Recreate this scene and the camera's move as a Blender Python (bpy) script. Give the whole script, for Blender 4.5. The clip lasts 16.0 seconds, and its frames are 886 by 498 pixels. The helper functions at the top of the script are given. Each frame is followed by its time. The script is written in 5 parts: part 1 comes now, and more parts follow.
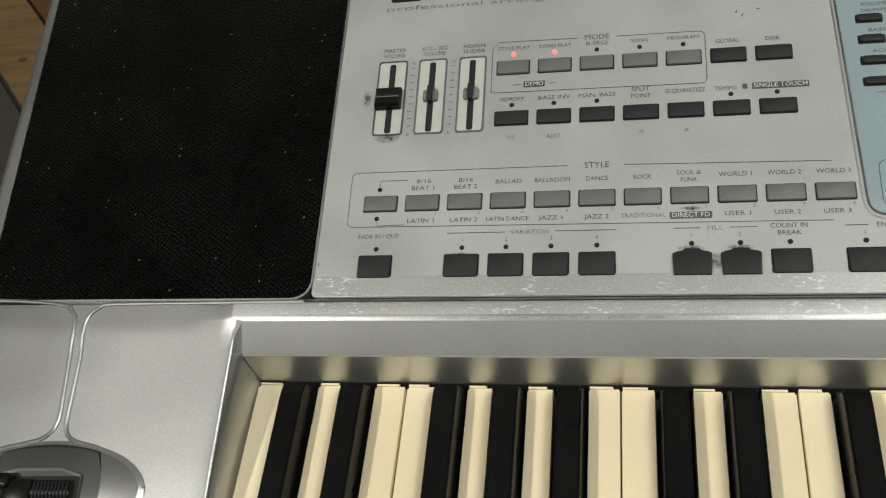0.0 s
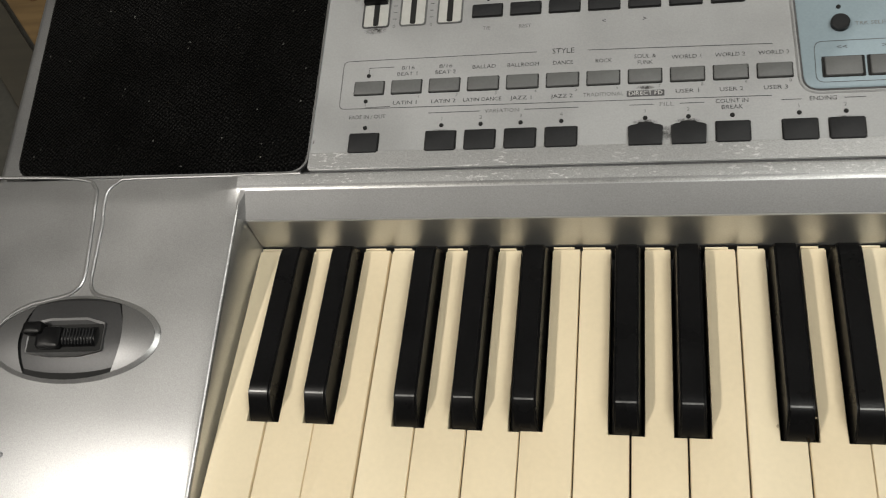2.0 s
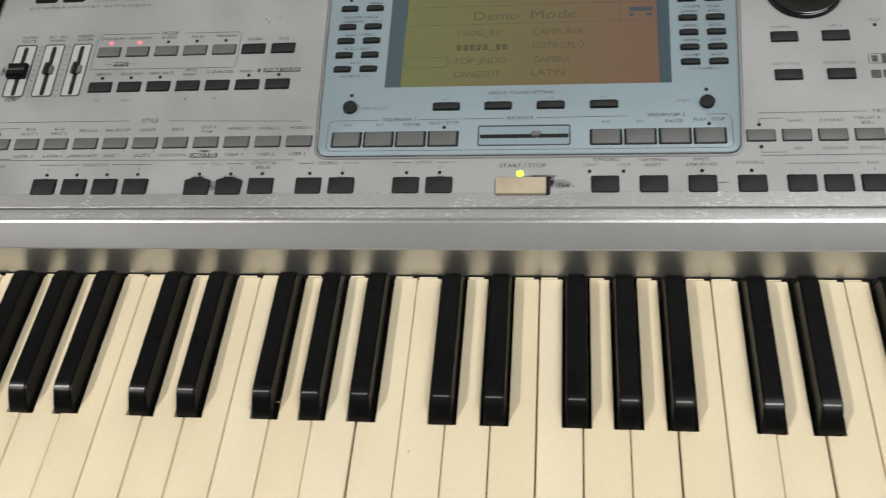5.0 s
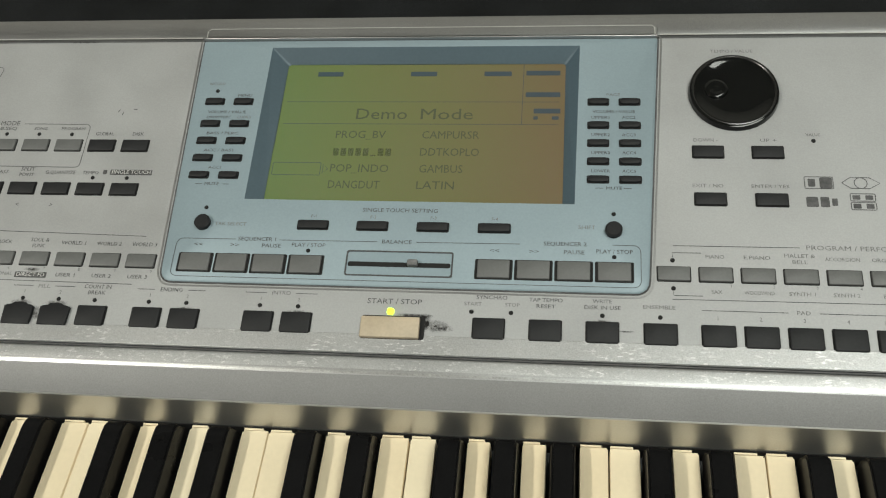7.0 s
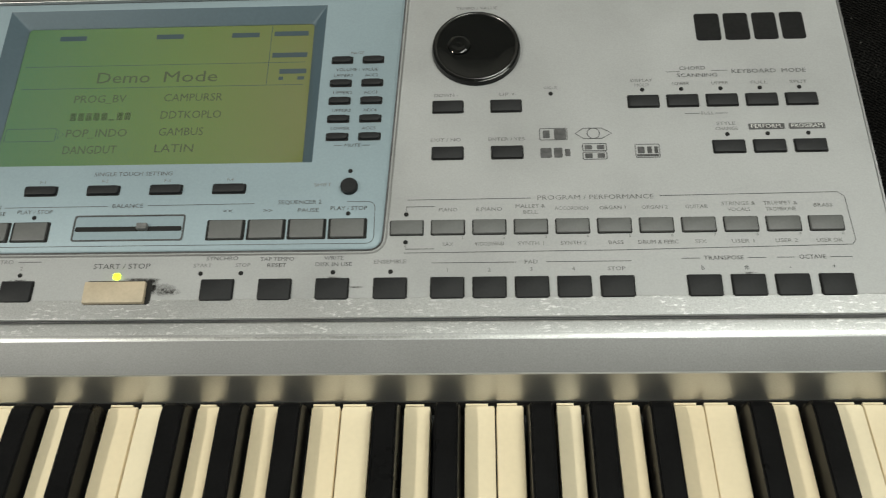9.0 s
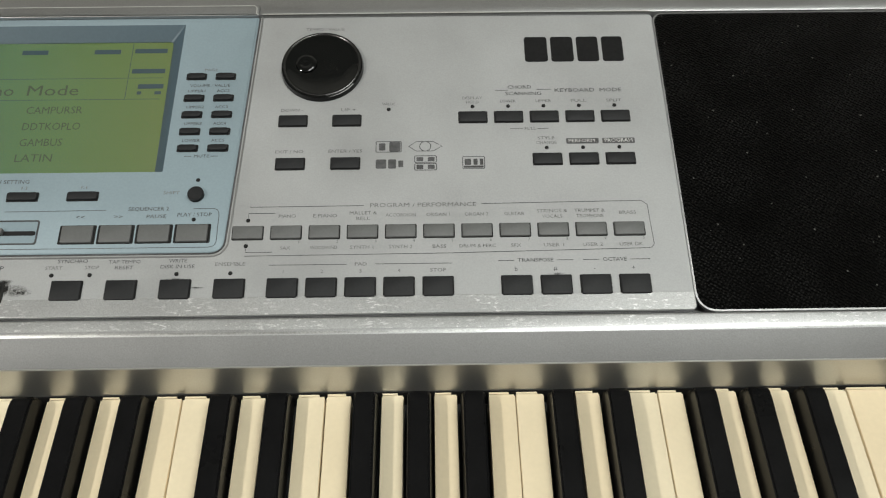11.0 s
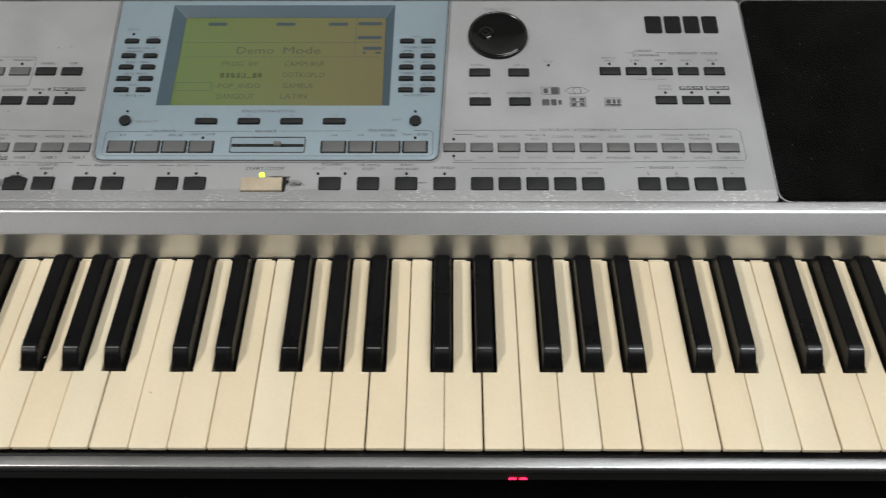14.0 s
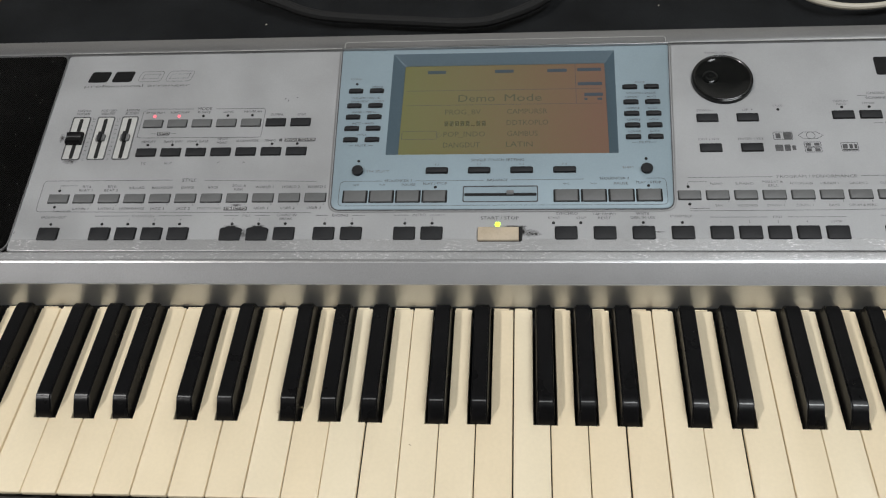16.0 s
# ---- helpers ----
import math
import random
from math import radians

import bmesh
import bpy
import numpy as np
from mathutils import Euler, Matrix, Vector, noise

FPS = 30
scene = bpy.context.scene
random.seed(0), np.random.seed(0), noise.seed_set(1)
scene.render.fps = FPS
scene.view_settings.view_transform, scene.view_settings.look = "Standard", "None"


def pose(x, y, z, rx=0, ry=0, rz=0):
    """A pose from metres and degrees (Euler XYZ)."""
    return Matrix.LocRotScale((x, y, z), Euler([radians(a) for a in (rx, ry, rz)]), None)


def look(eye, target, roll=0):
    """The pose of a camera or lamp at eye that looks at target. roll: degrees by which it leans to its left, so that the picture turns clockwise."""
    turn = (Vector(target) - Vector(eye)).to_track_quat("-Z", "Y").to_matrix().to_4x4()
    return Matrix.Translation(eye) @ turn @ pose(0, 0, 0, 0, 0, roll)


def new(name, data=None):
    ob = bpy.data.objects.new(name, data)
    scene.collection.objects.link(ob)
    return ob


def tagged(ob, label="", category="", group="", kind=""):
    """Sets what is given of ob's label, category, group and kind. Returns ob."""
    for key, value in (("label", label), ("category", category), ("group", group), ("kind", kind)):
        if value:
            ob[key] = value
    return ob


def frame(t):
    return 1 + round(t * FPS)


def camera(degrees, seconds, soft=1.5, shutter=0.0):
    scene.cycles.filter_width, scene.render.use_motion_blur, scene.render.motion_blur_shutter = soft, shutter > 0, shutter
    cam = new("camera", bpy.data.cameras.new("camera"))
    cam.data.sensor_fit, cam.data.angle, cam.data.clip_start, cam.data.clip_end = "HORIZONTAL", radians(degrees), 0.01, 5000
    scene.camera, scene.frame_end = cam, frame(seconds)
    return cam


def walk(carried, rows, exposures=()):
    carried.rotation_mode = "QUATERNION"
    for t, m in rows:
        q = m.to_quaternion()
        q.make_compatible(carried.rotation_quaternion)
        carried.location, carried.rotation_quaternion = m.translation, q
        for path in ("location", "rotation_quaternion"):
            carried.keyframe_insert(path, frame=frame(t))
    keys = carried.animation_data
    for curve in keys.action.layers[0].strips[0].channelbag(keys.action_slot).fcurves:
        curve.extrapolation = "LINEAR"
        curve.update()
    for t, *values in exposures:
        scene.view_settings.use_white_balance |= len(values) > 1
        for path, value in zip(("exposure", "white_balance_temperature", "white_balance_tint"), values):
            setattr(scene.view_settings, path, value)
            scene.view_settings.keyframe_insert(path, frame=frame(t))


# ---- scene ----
cam = camera(51.3, 16.0, soft=1.15, shutter=0.25)
PATH = [
    (0, (0.1726, -0.0326, 1.1621), (-0.2412, 1.0821, -0.4461), -17.68),
    (0.5, (0.1645, -0.0388, 1.1720), (-0.2784, 1.0501, -0.4461), -19.70),
    (1, (0.1751, -0.0559, 1.1730), (-0.2921, 0.9874, -0.4681), -21.47),
    (1.5, (0.1821, -0.0735, 1.1740), (-0.2725, 0.9439, -0.4868), -20.98),
    (2, (0.1961, -0.0902, 1.1779), (-0.2401, 0.9401, -0.4799), -19.68),
    (2.5, (0.2167, -0.1090, 1.1835), (-0.2056, 0.9486, -0.4605), -18.49),
    (3, (0.2455, -0.1296, 1.1900), (-0.1284, 0.9683, -0.4394), -15.45),
    (3.5, (0.2722, -0.1487, 1.2052), (-0.0689, 0.9710, -0.4165), -13.89),
    (4, (0.3103, -0.1629, 1.2144), (-0.0037, 0.9746, -0.4004), -13.37),
    (4.5, (0.3639, -0.1664, 1.2207), (0.0843, 0.9898, -0.3871), -11.87),
    (5, (0.4136, -0.1610, 1.2300), (0.1507, 1.0370, -0.3498), -9.61),
    (5.2, (0.4304, -0.1496, 1.2289), (0.1855, 1.0494, -0.3530), -8.80),
    (7.3, (0.4722, -0.0465, 1.1973), (0.2092, 1.1679, -0.3699), -8.31),
    (7.5, (0.4741, -0.0457, 1.1946), (0.2317, 1.1593, -0.3832), -7.57),
    (8, (0.4985, -0.0532, 1.1885), (0.2931, 1.1559, -0.3913), -6.58),
    (8.5, (0.5336, -0.0630, 1.1780), (0.3921, 1.1622, -0.3964), -4.75),
    (9, (0.5591, -0.0592, 1.1747), (0.4737, 1.1746, -0.3970), -3.77),
    (9.5, (0.5707, -0.0617, 1.1770), (0.5451, 1.1611, -0.4055), -1.52),
    (10, (0.5897, -0.0682, 1.1854), (0.5823, 1.1859, -0.3725), -0.33),
    (10.2, (0.6000, -0.0660, 1.1860), (0.6000, 1.1800, -0.3790), -0.60),
    (12.5, (0.6254, -0.1848, 1.2550), (0.6866, 1.0805, -0.2927), 1.68),
    (13, (0.6043, -0.2208, 1.2676), (0.6396, 1.0450, -0.2805), 0.35),
    (13.5, (0.5734, -0.2485, 1.2790), (0.5886, 1.0341, -0.2555), -0.75),
    (14, (0.5202, -0.2709, 1.2889), (0.5054, 1.0416, -0.2200), -0.39),
    (14.5, (0.4689, -0.2725, 1.2993), (0.3920, 1.0404, -0.2075), -0.99),
    (15, (0.4288, -0.2759, 1.3099), (0.2833, 1.0335, -0.1948), -3.03),
    (15.5, (0.4141, -0.2749, 1.3146), (0.2373, 1.0412, -0.1809), -4.61),
    (16, (0.4061, -0.2567, 1.3074), (0.2318, 1.0777, -0.1721), -5.56),
]
walk(cam, [(t, look(eye, target, roll)) for t, eye, target, roll in PATH], [
    (0, 0.06, 6850, 4), (1.0, -0.04, 6850, 5.5), (2.0, -0.06, 6850, 9.5), (3.5, -0.06, 6800, 11), (5.0, 0.0, 6600, 10), (7.5, 0.04, 6850, 3),
    (9.0, 0.03, 6850, 3), (10.2, 0.04, 6750, 4), (12.5, -0.03, 6550, 10.5), (14.0, -0.06, 6450, 11), (16.0, -0.08, 6350, 11.5)])


# ---- light and room tone ----
world = bpy.data.worlds.new("room_air")
world.use_nodes = True
world.node_tree.nodes["Background"].inputs[0].default_value = (0.9, 0.95, 1.0, 1)
world.node_tree.nodes["Background"].inputs[1].default_value = 0.05
scene.world = world
LAMP = (-1.32, -0.74, 3.24)
PANEL_LIGHT = (1.33, -0.28, 3.42)


def area_lamp(name, shape, size, watts, rgb, eye, target, label):
    data = bpy.data.lights.new(name, "AREA")
    data.shape, data.energy, data.color, data.size = shape, watts, rgb, size[0]
    if shape == "RECTANGLE":
        data.size_y = size[1]
    ob = new(name, data)
    ob.matrix_world = look(eye, target)
    return tagged(ob, label, "light", kind="structure")


area_lamp("ceiling_lamp_light", "DISK", (0.16,), 45, (1.0, 0.975, 0.93), LAMP, (0.3, 0.15, 0.8), "warm light of the small ceiling lamp")
area_lamp("ceiling_panel_light", "RECTANGLE", (1.7, 0.9), 62, (0.975, 1.0, 0.985), PANEL_LIGHT, (0.7, 0.1, 0.8), "soft light of the ceiling panel")


# ---- materials ----
def shader(name, rgb, rough=0.5, metal=0.0, grain=0.0, scale=300.0, blotch=0.0, blotch_scale=9.0, bump=0.0, coat=0.0, rough_var=0.0, spec=0.5):
    """A painted or moulded surface with fine grain, larger stains and a little relief."""
    m = bpy.data.materials.new(name)
    m.use_nodes = True
    nt = m.node_tree
    b = nt.nodes["Principled BSDF"]
    b.inputs["Metallic"].default_value = metal
    b.inputs["Roughness"].default_value = rough
    b.inputs["Coat Weight"].default_value = coat
    b.inputs["Specular IOR Level"].default_value = spec
    geo = nt.nodes.new("ShaderNodeNewGeometry")

    def noise_node(s, detail=4):
        n = nt.nodes.new("ShaderNodeTexNoise")
        n.inputs["Scale"].default_value = s
        n.inputs["Detail"].default_value = detail
        nt.links.new(geo.outputs["Position"], n.inputs["Vector"])
        return n

    fine, wide = noise_node(scale), noise_node(blotch_scale, 6)

    def mixed(factor_socket, low, high):
        r = nt.nodes.new("ShaderNodeMapRange")
        r.inputs["From Min"].default_value, r.inputs["From Max"].default_value = 0.3, 0.7
        r.inputs["To Min"].default_value, r.inputs["To Max"].default_value = low, high
        nt.links.new(factor_socket, r.inputs["Value"])
        return r.outputs["Result"]

    f = mixed(fine.outputs["Fac"], 1 - grain, 1 + grain)
    w = mixed(wide.outputs["Fac"], 1 - blotch, 1 + blotch * 0.4)
    mul = nt.nodes.new("ShaderNodeMath")
    mul.operation = "MULTIPLY"
    nt.links.new(f, mul.inputs[0])
    nt.links.new(w, mul.inputs[1])
    scl = nt.nodes.new("ShaderNodeVectorMath")
    scl.operation = "SCALE"
    scl.inputs[0].default_value = rgb
    nt.links.new(mul.outputs[0], scl.inputs["Scale"])
    nt.links.new(scl.outputs["Vector"], b.inputs["Base Color"])
    if rough_var:
        nt.links.new(mixed(wide.outputs["Fac"], rough - rough_var, rough + rough_var), b.inputs["Roughness"])
    if bump:
        bp = nt.nodes.new("ShaderNodeBump")
        bp.inputs["Strength"].default_value = bump
        bp.inputs["Distance"].default_value = 0.0004
        nt.links.new(fine.outputs["Fac"], bp.inputs["Height"])
        nt.links.new(bp.outputs["Normal"], b.inputs["Normal"])
    return m


def glowing(name, rgb, strength):
    m = bpy.data.materials.new(name)
    m.use_nodes = True
    b = m.node_tree.nodes["Principled BSDF"]
    b.inputs["Base Color"].default_value = (*rgb, 1)
    b.inputs["Emission Color"].default_value = (*rgb, 1)
    b.inputs["Emission Strength"].default_value = strength
    b.inputs["Roughness"].default_value = 0.3
    return m


def grille_cloth():
    """Black woven speaker cloth: fine weave relief, painted glints and specks of dust."""
    m = shader("speaker_cloth", (0.003, 0.003, 0.003), 0.30, grain=0.3, scale=500, blotch=0.3, spec=0.09)
    nt = m.node_tree
    b = nt.nodes["Principled BSDF"]
    geo = nt.nodes.new("ShaderNodeNewGeometry")
    vor = nt.nodes.new("ShaderNodeTexVoronoi")
    vor.voronoi_dimensions = "2D"
    vor.inputs["Scale"].default_value = 640
    vor.inputs["Randomness"].default_value = 0.45
    tc = nt.nodes.new("ShaderNodeTexCoord")
    turn = nt.nodes.new("ShaderNodeMapping")
    turn.inputs["Rotation"].default_value = (0, 0, 0.6)
    nt.links.new(tc.outputs["Object"], turn.inputs["Vector"])
    nt.links.new(turn.outputs["Vector"], vor.inputs["Vector"])
    bp = nt.nodes.new("ShaderNodeBump")
    bp.inputs["Strength"].default_value, bp.inputs["Distance"].default_value = 1.0, 0.0026
    nt.links.new(vor.outputs["Distance"], bp.inputs["Height"])
    nt.links.new(bp.outputs["Normal"], b.inputs["Normal"])
    # pale specks: dust, and sparse glints painted the same way
    dust = nt.nodes.new("ShaderNodeTexVoronoi")
    dust.inputs["Scale"].default_value = 260
    nt.links.new(geo.outputs["Position"], dust.inputs["Vector"])
    near = nt.nodes.new("ShaderNodeMath")
    near.operation = "LESS_THAN"
    near.inputs[1].default_value = 0.13
    nt.links.new(dust.outputs["Distance"], near.inputs[0])
    few = nt.nodes.new("ShaderNodeMath")
    few.operation = "GREATER_THAN"
    few.inputs[1].default_value = 0.80
    nt.links.new(dust.outputs["Color"], few.inputs[0])
    both = nt.nodes.new("ShaderNodeMath")
    both.operation = "MULTIPLY"
    nt.links.new(near.outputs[0], both.inputs[0])
    nt.links.new(few.outputs[0], both.inputs[1])
    # pale crowns of the weave: glints painted into the colour, in patches
    weave = nt.nodes.new("ShaderNodeTexVoronoi")
    weave.voronoi_dimensions = "2D"
    weave.inputs["Scale"].default_value, weave.inputs["Randomness"].default_value = 520, 0.45
    nt.links.new(turn.outputs["Vector"], weave.inputs["Vector"])
    crown = nt.nodes.new("ShaderNodeMapRange")
    crown.inputs["From Min"].default_value, crown.inputs["From Max"].default_value = 0.12, 0.34
    crown.inputs["To Min"].default_value, crown.inputs["To Max"].default_value = 1.0, 0.0
    nt.links.new(weave.outputs["Distance"], crown.inputs["Value"])
    patch = nt.nodes.new("ShaderNodeTexNoise")
    patch.inputs["Scale"].default_value, patch.inputs["Detail"].default_value = 28, 6
    nt.links.new(geo.outputs["Position"], patch.inputs["Vector"])
    # where the painted glints come and go
    worn = nt.nodes.new("ShaderNodeMapRange")
    worn.inputs["From Min"].default_value, worn.inputs["From Max"].default_value = 0.40, 0.72
    nt.links.new(patch.outputs["Fac"], worn.inputs["Value"])
    shine = nt.nodes.new("ShaderNodeMath")
    shine.operation = "MULTIPLY"
    nt.links.new(crown.outputs["Result"], shine.inputs[0])
    nt.links.new(worn.outputs["Result"], shine.inputs[1])
    thread = nt.nodes.new("ShaderNodeMix")
    thread.data_type = "RGBA"
    thread.inputs["A"].default_value, thread.inputs["B"].default_value = (0.003, 0.003, 0.003, 1), (0.030, 0.030, 0.030, 1)
    nt.links.new(shine.outputs[0], thread.inputs["Factor"])
    mix = nt.nodes.new("ShaderNodeMix")
    mix.data_type = "RGBA"
    mix.inputs["B"].default_value = (0.16, 0.16, 0.15, 1)
    nt.links.new(thread.outputs["Result"], mix.inputs["A"])
    nt.links.new(both.outputs[0], mix.inputs["Factor"])
    nt.links.new(mix.outputs["Result"], b.inputs["Base Color"])
    return m


def grime():
    """Finger grime that thins out towards its uneven edge."""
    m = bpy.data.materials.new("finger_grime")
    m.use_nodes = True
    nt = m.node_tree
    b = nt.nodes["Principled BSDF"]
    b.inputs["Base Color"].default_value = (0.035, 0.032, 0.03, 1)
    b.inputs["Roughness"].default_value = 0.7
    tc = nt.nodes.new("ShaderNodeTexCoord")
    dist = nt.nodes.new("ShaderNodeVectorMath")
    dist.operation = "DISTANCE"
    dist.inputs[1].default_value = (0.5, 0.5, 1.0)
    nt.links.new(tc.outputs["Generated"], dist.inputs[0])
    geo = nt.nodes.new("ShaderNodeNewGeometry")
    n = nt.nodes.new("ShaderNodeTexNoise")
    n.inputs["Scale"].default_value, n.inputs["Detail"].default_value = 600, 5
    nt.links.new(geo.outputs["Position"], n.inputs["Vector"])
    fall = nt.nodes.new("ShaderNodeMapRange")
    fall.inputs["From Min"].default_value, fall.inputs["From Max"].default_value = 0.1, 0.5
    fall.inputs["To Min"].default_value, fall.inputs["To Max"].default_value = 1.0, 0.0
    nt.links.new(dist.outputs["Value"], fall.inputs["Value"])
    hard = nt.nodes.new("ShaderNodeMapRange")
    hard.inputs["From Min"].default_value, hard.inputs["From Max"].default_value = 0.30, 0.72
    nt.links.new(n.outputs["Fac"], hard.inputs["Value"])
    mul = nt.nodes.new("ShaderNodeMath")
    mul.operation = "MULTIPLY"
    nt.links.new(fall.outputs["Result"], mul.inputs[0])
    nt.links.new(hard.outputs["Result"], mul.inputs[1])
    nt.links.new(mul.outputs[0], b.inputs["Alpha"])
    return m


LENS_PITCH = 0.0003


def lcd_cells():
    """Backlit liquid crystal cells: each stripe runs from green through amber to plum under an added ribbed sheet."""
    m = bpy.data.materials.new("lcd_cells")
    m.use_nodes = True
    nt = m.node_tree
    b = nt.nodes["Principled BSDF"]
    tc = nt.nodes.new("ShaderNodeTexCoord")
    sep = nt.nodes.new("ShaderNodeSeparateXYZ")
    nt.links.new(tc.outputs["Object"], sep.inputs[0])
    step = nt.nodes.new("ShaderNodeMath")
    step.operation = "MULTIPLY_ADD"
    step.inputs[1].default_value, step.inputs[2].default_value = 1 / LENS_PITCH, 0.09
    nt.links.new(sep.outputs[0], step.inputs[0])
    cell = nt.nodes.new("ShaderNodeMath")
    cell.operation = "FRACT"
    nt.links.new(step.outputs[0], cell.inputs[0])
    ramp = nt.nodes.new("ShaderNodeValToRGB")
    cr = ramp.color_ramp
    cr.elements[0].position, cr.elements[0].color = 0.06, (0.085, 0.235, 0.130, 1)
    cr.elements[1].position, cr.elements[1].color = 0.95, (0.20, 0.075, 0.095, 1)
    for at, rgb in ((0.28, (0.19, 0.30, 0.080, 1)), (0.44, (0.25, 0.26, 0.095, 1)), (0.58, (0.28, 0.215, 0.11, 1)), (0.72, (0.32, 0.165, 0.13, 1))):
        e = cr.elements.new(at)
        e.color = rgb
    nt.links.new(cell.outputs[0], ramp.inputs[0])
    nt.links.new(ramp.outputs[0], b.inputs["Emission Color"])
    b.inputs["Base Color"].default_value = (0.01, 0.01, 0.01, 1)
    b.inputs["Emission Strength"].default_value = 0.54
    return m


def tint_lens():
    """Clear sheet added to imitate the display's tint shift: its fine ribs show another part of each cell from another
    side.
    """
    m = bpy.data.materials.new("tint_lens_sheet")
    m.use_nodes = True
    nt = m.node_tree
    nt.nodes.remove(nt.nodes["Principled BSDF"])
    r = nt.nodes.new("ShaderNodeBsdfRefraction")
    r.inputs["IOR"].default_value, r.inputs["Roughness"].default_value = 1.5, 0.0
    nt.links.new(r.outputs[0], nt.nodes["Material Output"].inputs["Surface"])
    return m


def wood_board(name, rgb, dark):
    m = bpy.data.materials.new(name)
    m.use_nodes = True
    nt = m.node_tree
    b = nt.nodes["Principled BSDF"]
    tc = nt.nodes.new("ShaderNodeTexCoord")
    mp = nt.nodes.new("ShaderNodeMapping")
    mp.inputs["Scale"].default_value = (2.0, 22.0, 22.0)
    n = nt.nodes.new("ShaderNodeTexNoise")
    n.inputs["Scale"].default_value, n.inputs["Detail"].default_value = 2.5, 8
    ramp = nt.nodes.new("ShaderNodeValToRGB")
    ramp.color_ramp.elements[0].position, ramp.color_ramp.elements[0].color = 0.35, (*dark, 1)
    ramp.color_ramp.elements[1].position, ramp.color_ramp.elements[1].color = 0.6, (*rgb, 1)
    nt.links.new(tc.outputs["Object"], mp.inputs["Vector"])
    nt.links.new(mp.outputs["Vector"], n.inputs["Vector"])
    nt.links.new(n.outputs["Fac"], ramp.inputs[0])
    nt.links.new(ramp.outputs[0], b.inputs["Base Color"])
    b.inputs["Roughness"].default_value = 0.55
    return m


def scuffed(m):
    """Short bright rubbed flecks, drawn out along the instrument's length."""
    nt = m.node_tree
    b = nt.nodes["Principled BSDF"]
    geo = nt.nodes.new("ShaderNodeNewGeometry")
    mp = nt.nodes.new("ShaderNodeMapping")
    mp.inputs["Scale"].default_value = (260.0, 800.0, 800.0)
    n = nt.nodes.new("ShaderNodeTexNoise")
    n.inputs["Scale"].default_value, n.inputs["Detail"].default_value, n.inputs["Roughness"].default_value = 1.0, 5, 0.65
    area = nt.nodes.new("ShaderNodeTexNoise")
    area.inputs["Scale"].default_value, area.inputs["Detail"].default_value = 30, 4
    nt.links.new(geo.outputs["Position"], mp.inputs["Vector"])
    nt.links.new(mp.outputs["Vector"], n.inputs["Vector"])
    nt.links.new(geo.outputs["Position"], area.inputs["Vector"])
    hard = nt.nodes.new("ShaderNodeMapRange")
    hard.inputs["From Min"].default_value, hard.inputs["From Max"].default_value = 0.55, 0.63
    nt.links.new(n.outputs["Fac"], hard.inputs["Value"])
    some = nt.nodes.new("ShaderNodeMapRange")
    some.inputs["From Min"].default_value, some.inputs["From Max"].default_value = 0.42, 0.62
    some.inputs["To Max"].default_value = 0.8
    nt.links.new(area.outputs["Fac"], some.inputs["Value"])
    mul = nt.nodes.new("ShaderNodeMath")
    mul.operation = "MULTIPLY"
    nt.links.new(hard.outputs["Result"], mul.inputs[0])
    nt.links.new(some.outputs["Result"], mul.inputs[1])
    mix = nt.nodes.new("ShaderNodeMix")
    mix.data_type = "RGBA"
    was = b.inputs["Base Color"].links[0].from_socket
    nt.links.new(was, mix.inputs["A"])
    mix.inputs["B"].default_value = (0.86, 0.86, 0.86, 1)
    nt.links.new(mul.outputs[0], mix.inputs["Factor"])
    nt.links.new(mix.outputs["Result"], b.inputs["Base Color"])


M_PLATE = shader("matt_silver_paint", (0.385, 0.39, 0.396), 0.55, 0.4, grain=0.05, scale=1200, blotch=0.10, blotch_scale=22, bump=0.03, rough_var=0.08)
M_SHELL = shader("metallic_silver_paint", (0.36, 0.362, 0.366), 0.37, 0.88, grain=0.12, scale=1700, blotch=0.07, blotch_scale=14, bump=0.05, rough_var=0.05)
M_DECK = shader("scuffed_silver_paint", (0.42, 0.422, 0.426), 0.42, 0.55, grain=0.16, scale=1500, blotch=0.07, blotch_scale=14, bump=0.08, rough_var=0.05)
scuffed(M_DECK)
# the shell's silver painted darker, so the sloping face looks shaded
M_FACE_SHADED = shader("shaded_silver_paint", (0.21, 0.21, 0.212), 0.5, 0.2, grain=0.1, scale=1500, blotch=0.08, blotch_scale=20, bump=0.05)
M_RIM = shader("rubbed_silver_edge", (0.34, 0.34, 0.337), 0.33, 0.85, grain=0.2, scale=900, blotch=0.2, blotch_scale=120)
M_WALL_GLOSS = shader("glossy_silver_paint", (0.58, 0.58, 0.565), 0.40, 0.85, grain=0.05, scale=1300, blotch=0.06, blotch_scale=14)
M_CAP = shader("silver_cap_paint", (0.24, 0.24, 0.244), 0.42, 0.82, grain=0.06, scale=1500, blotch=0.08)
M_OVAL = shader("dull_silver_paint", (0.050, 0.050, 0.052), 0.42, 0.5, grain=0.08, scale=900, blotch=0.1)
M_BLUE = shader("pale_blue_paint", (0.25, 0.32, 0.36), 0.5, 0.15, grain=0.04, scale=900, blotch=0.07, blotch_scale=18)
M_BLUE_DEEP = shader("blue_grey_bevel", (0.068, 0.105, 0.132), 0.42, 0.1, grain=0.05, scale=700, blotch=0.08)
M_IVORY = shader("yellowed_ivory_plastic", (0.81, 0.71, 0.52), 0.48, 0, grain=0.02, scale=400, blotch=0.05, blotch_scale=16, rough_var=0.05, spec=0.4)
tone = M_IVORY.node_tree
info = tone.nodes.new("ShaderNodeObjectInfo")
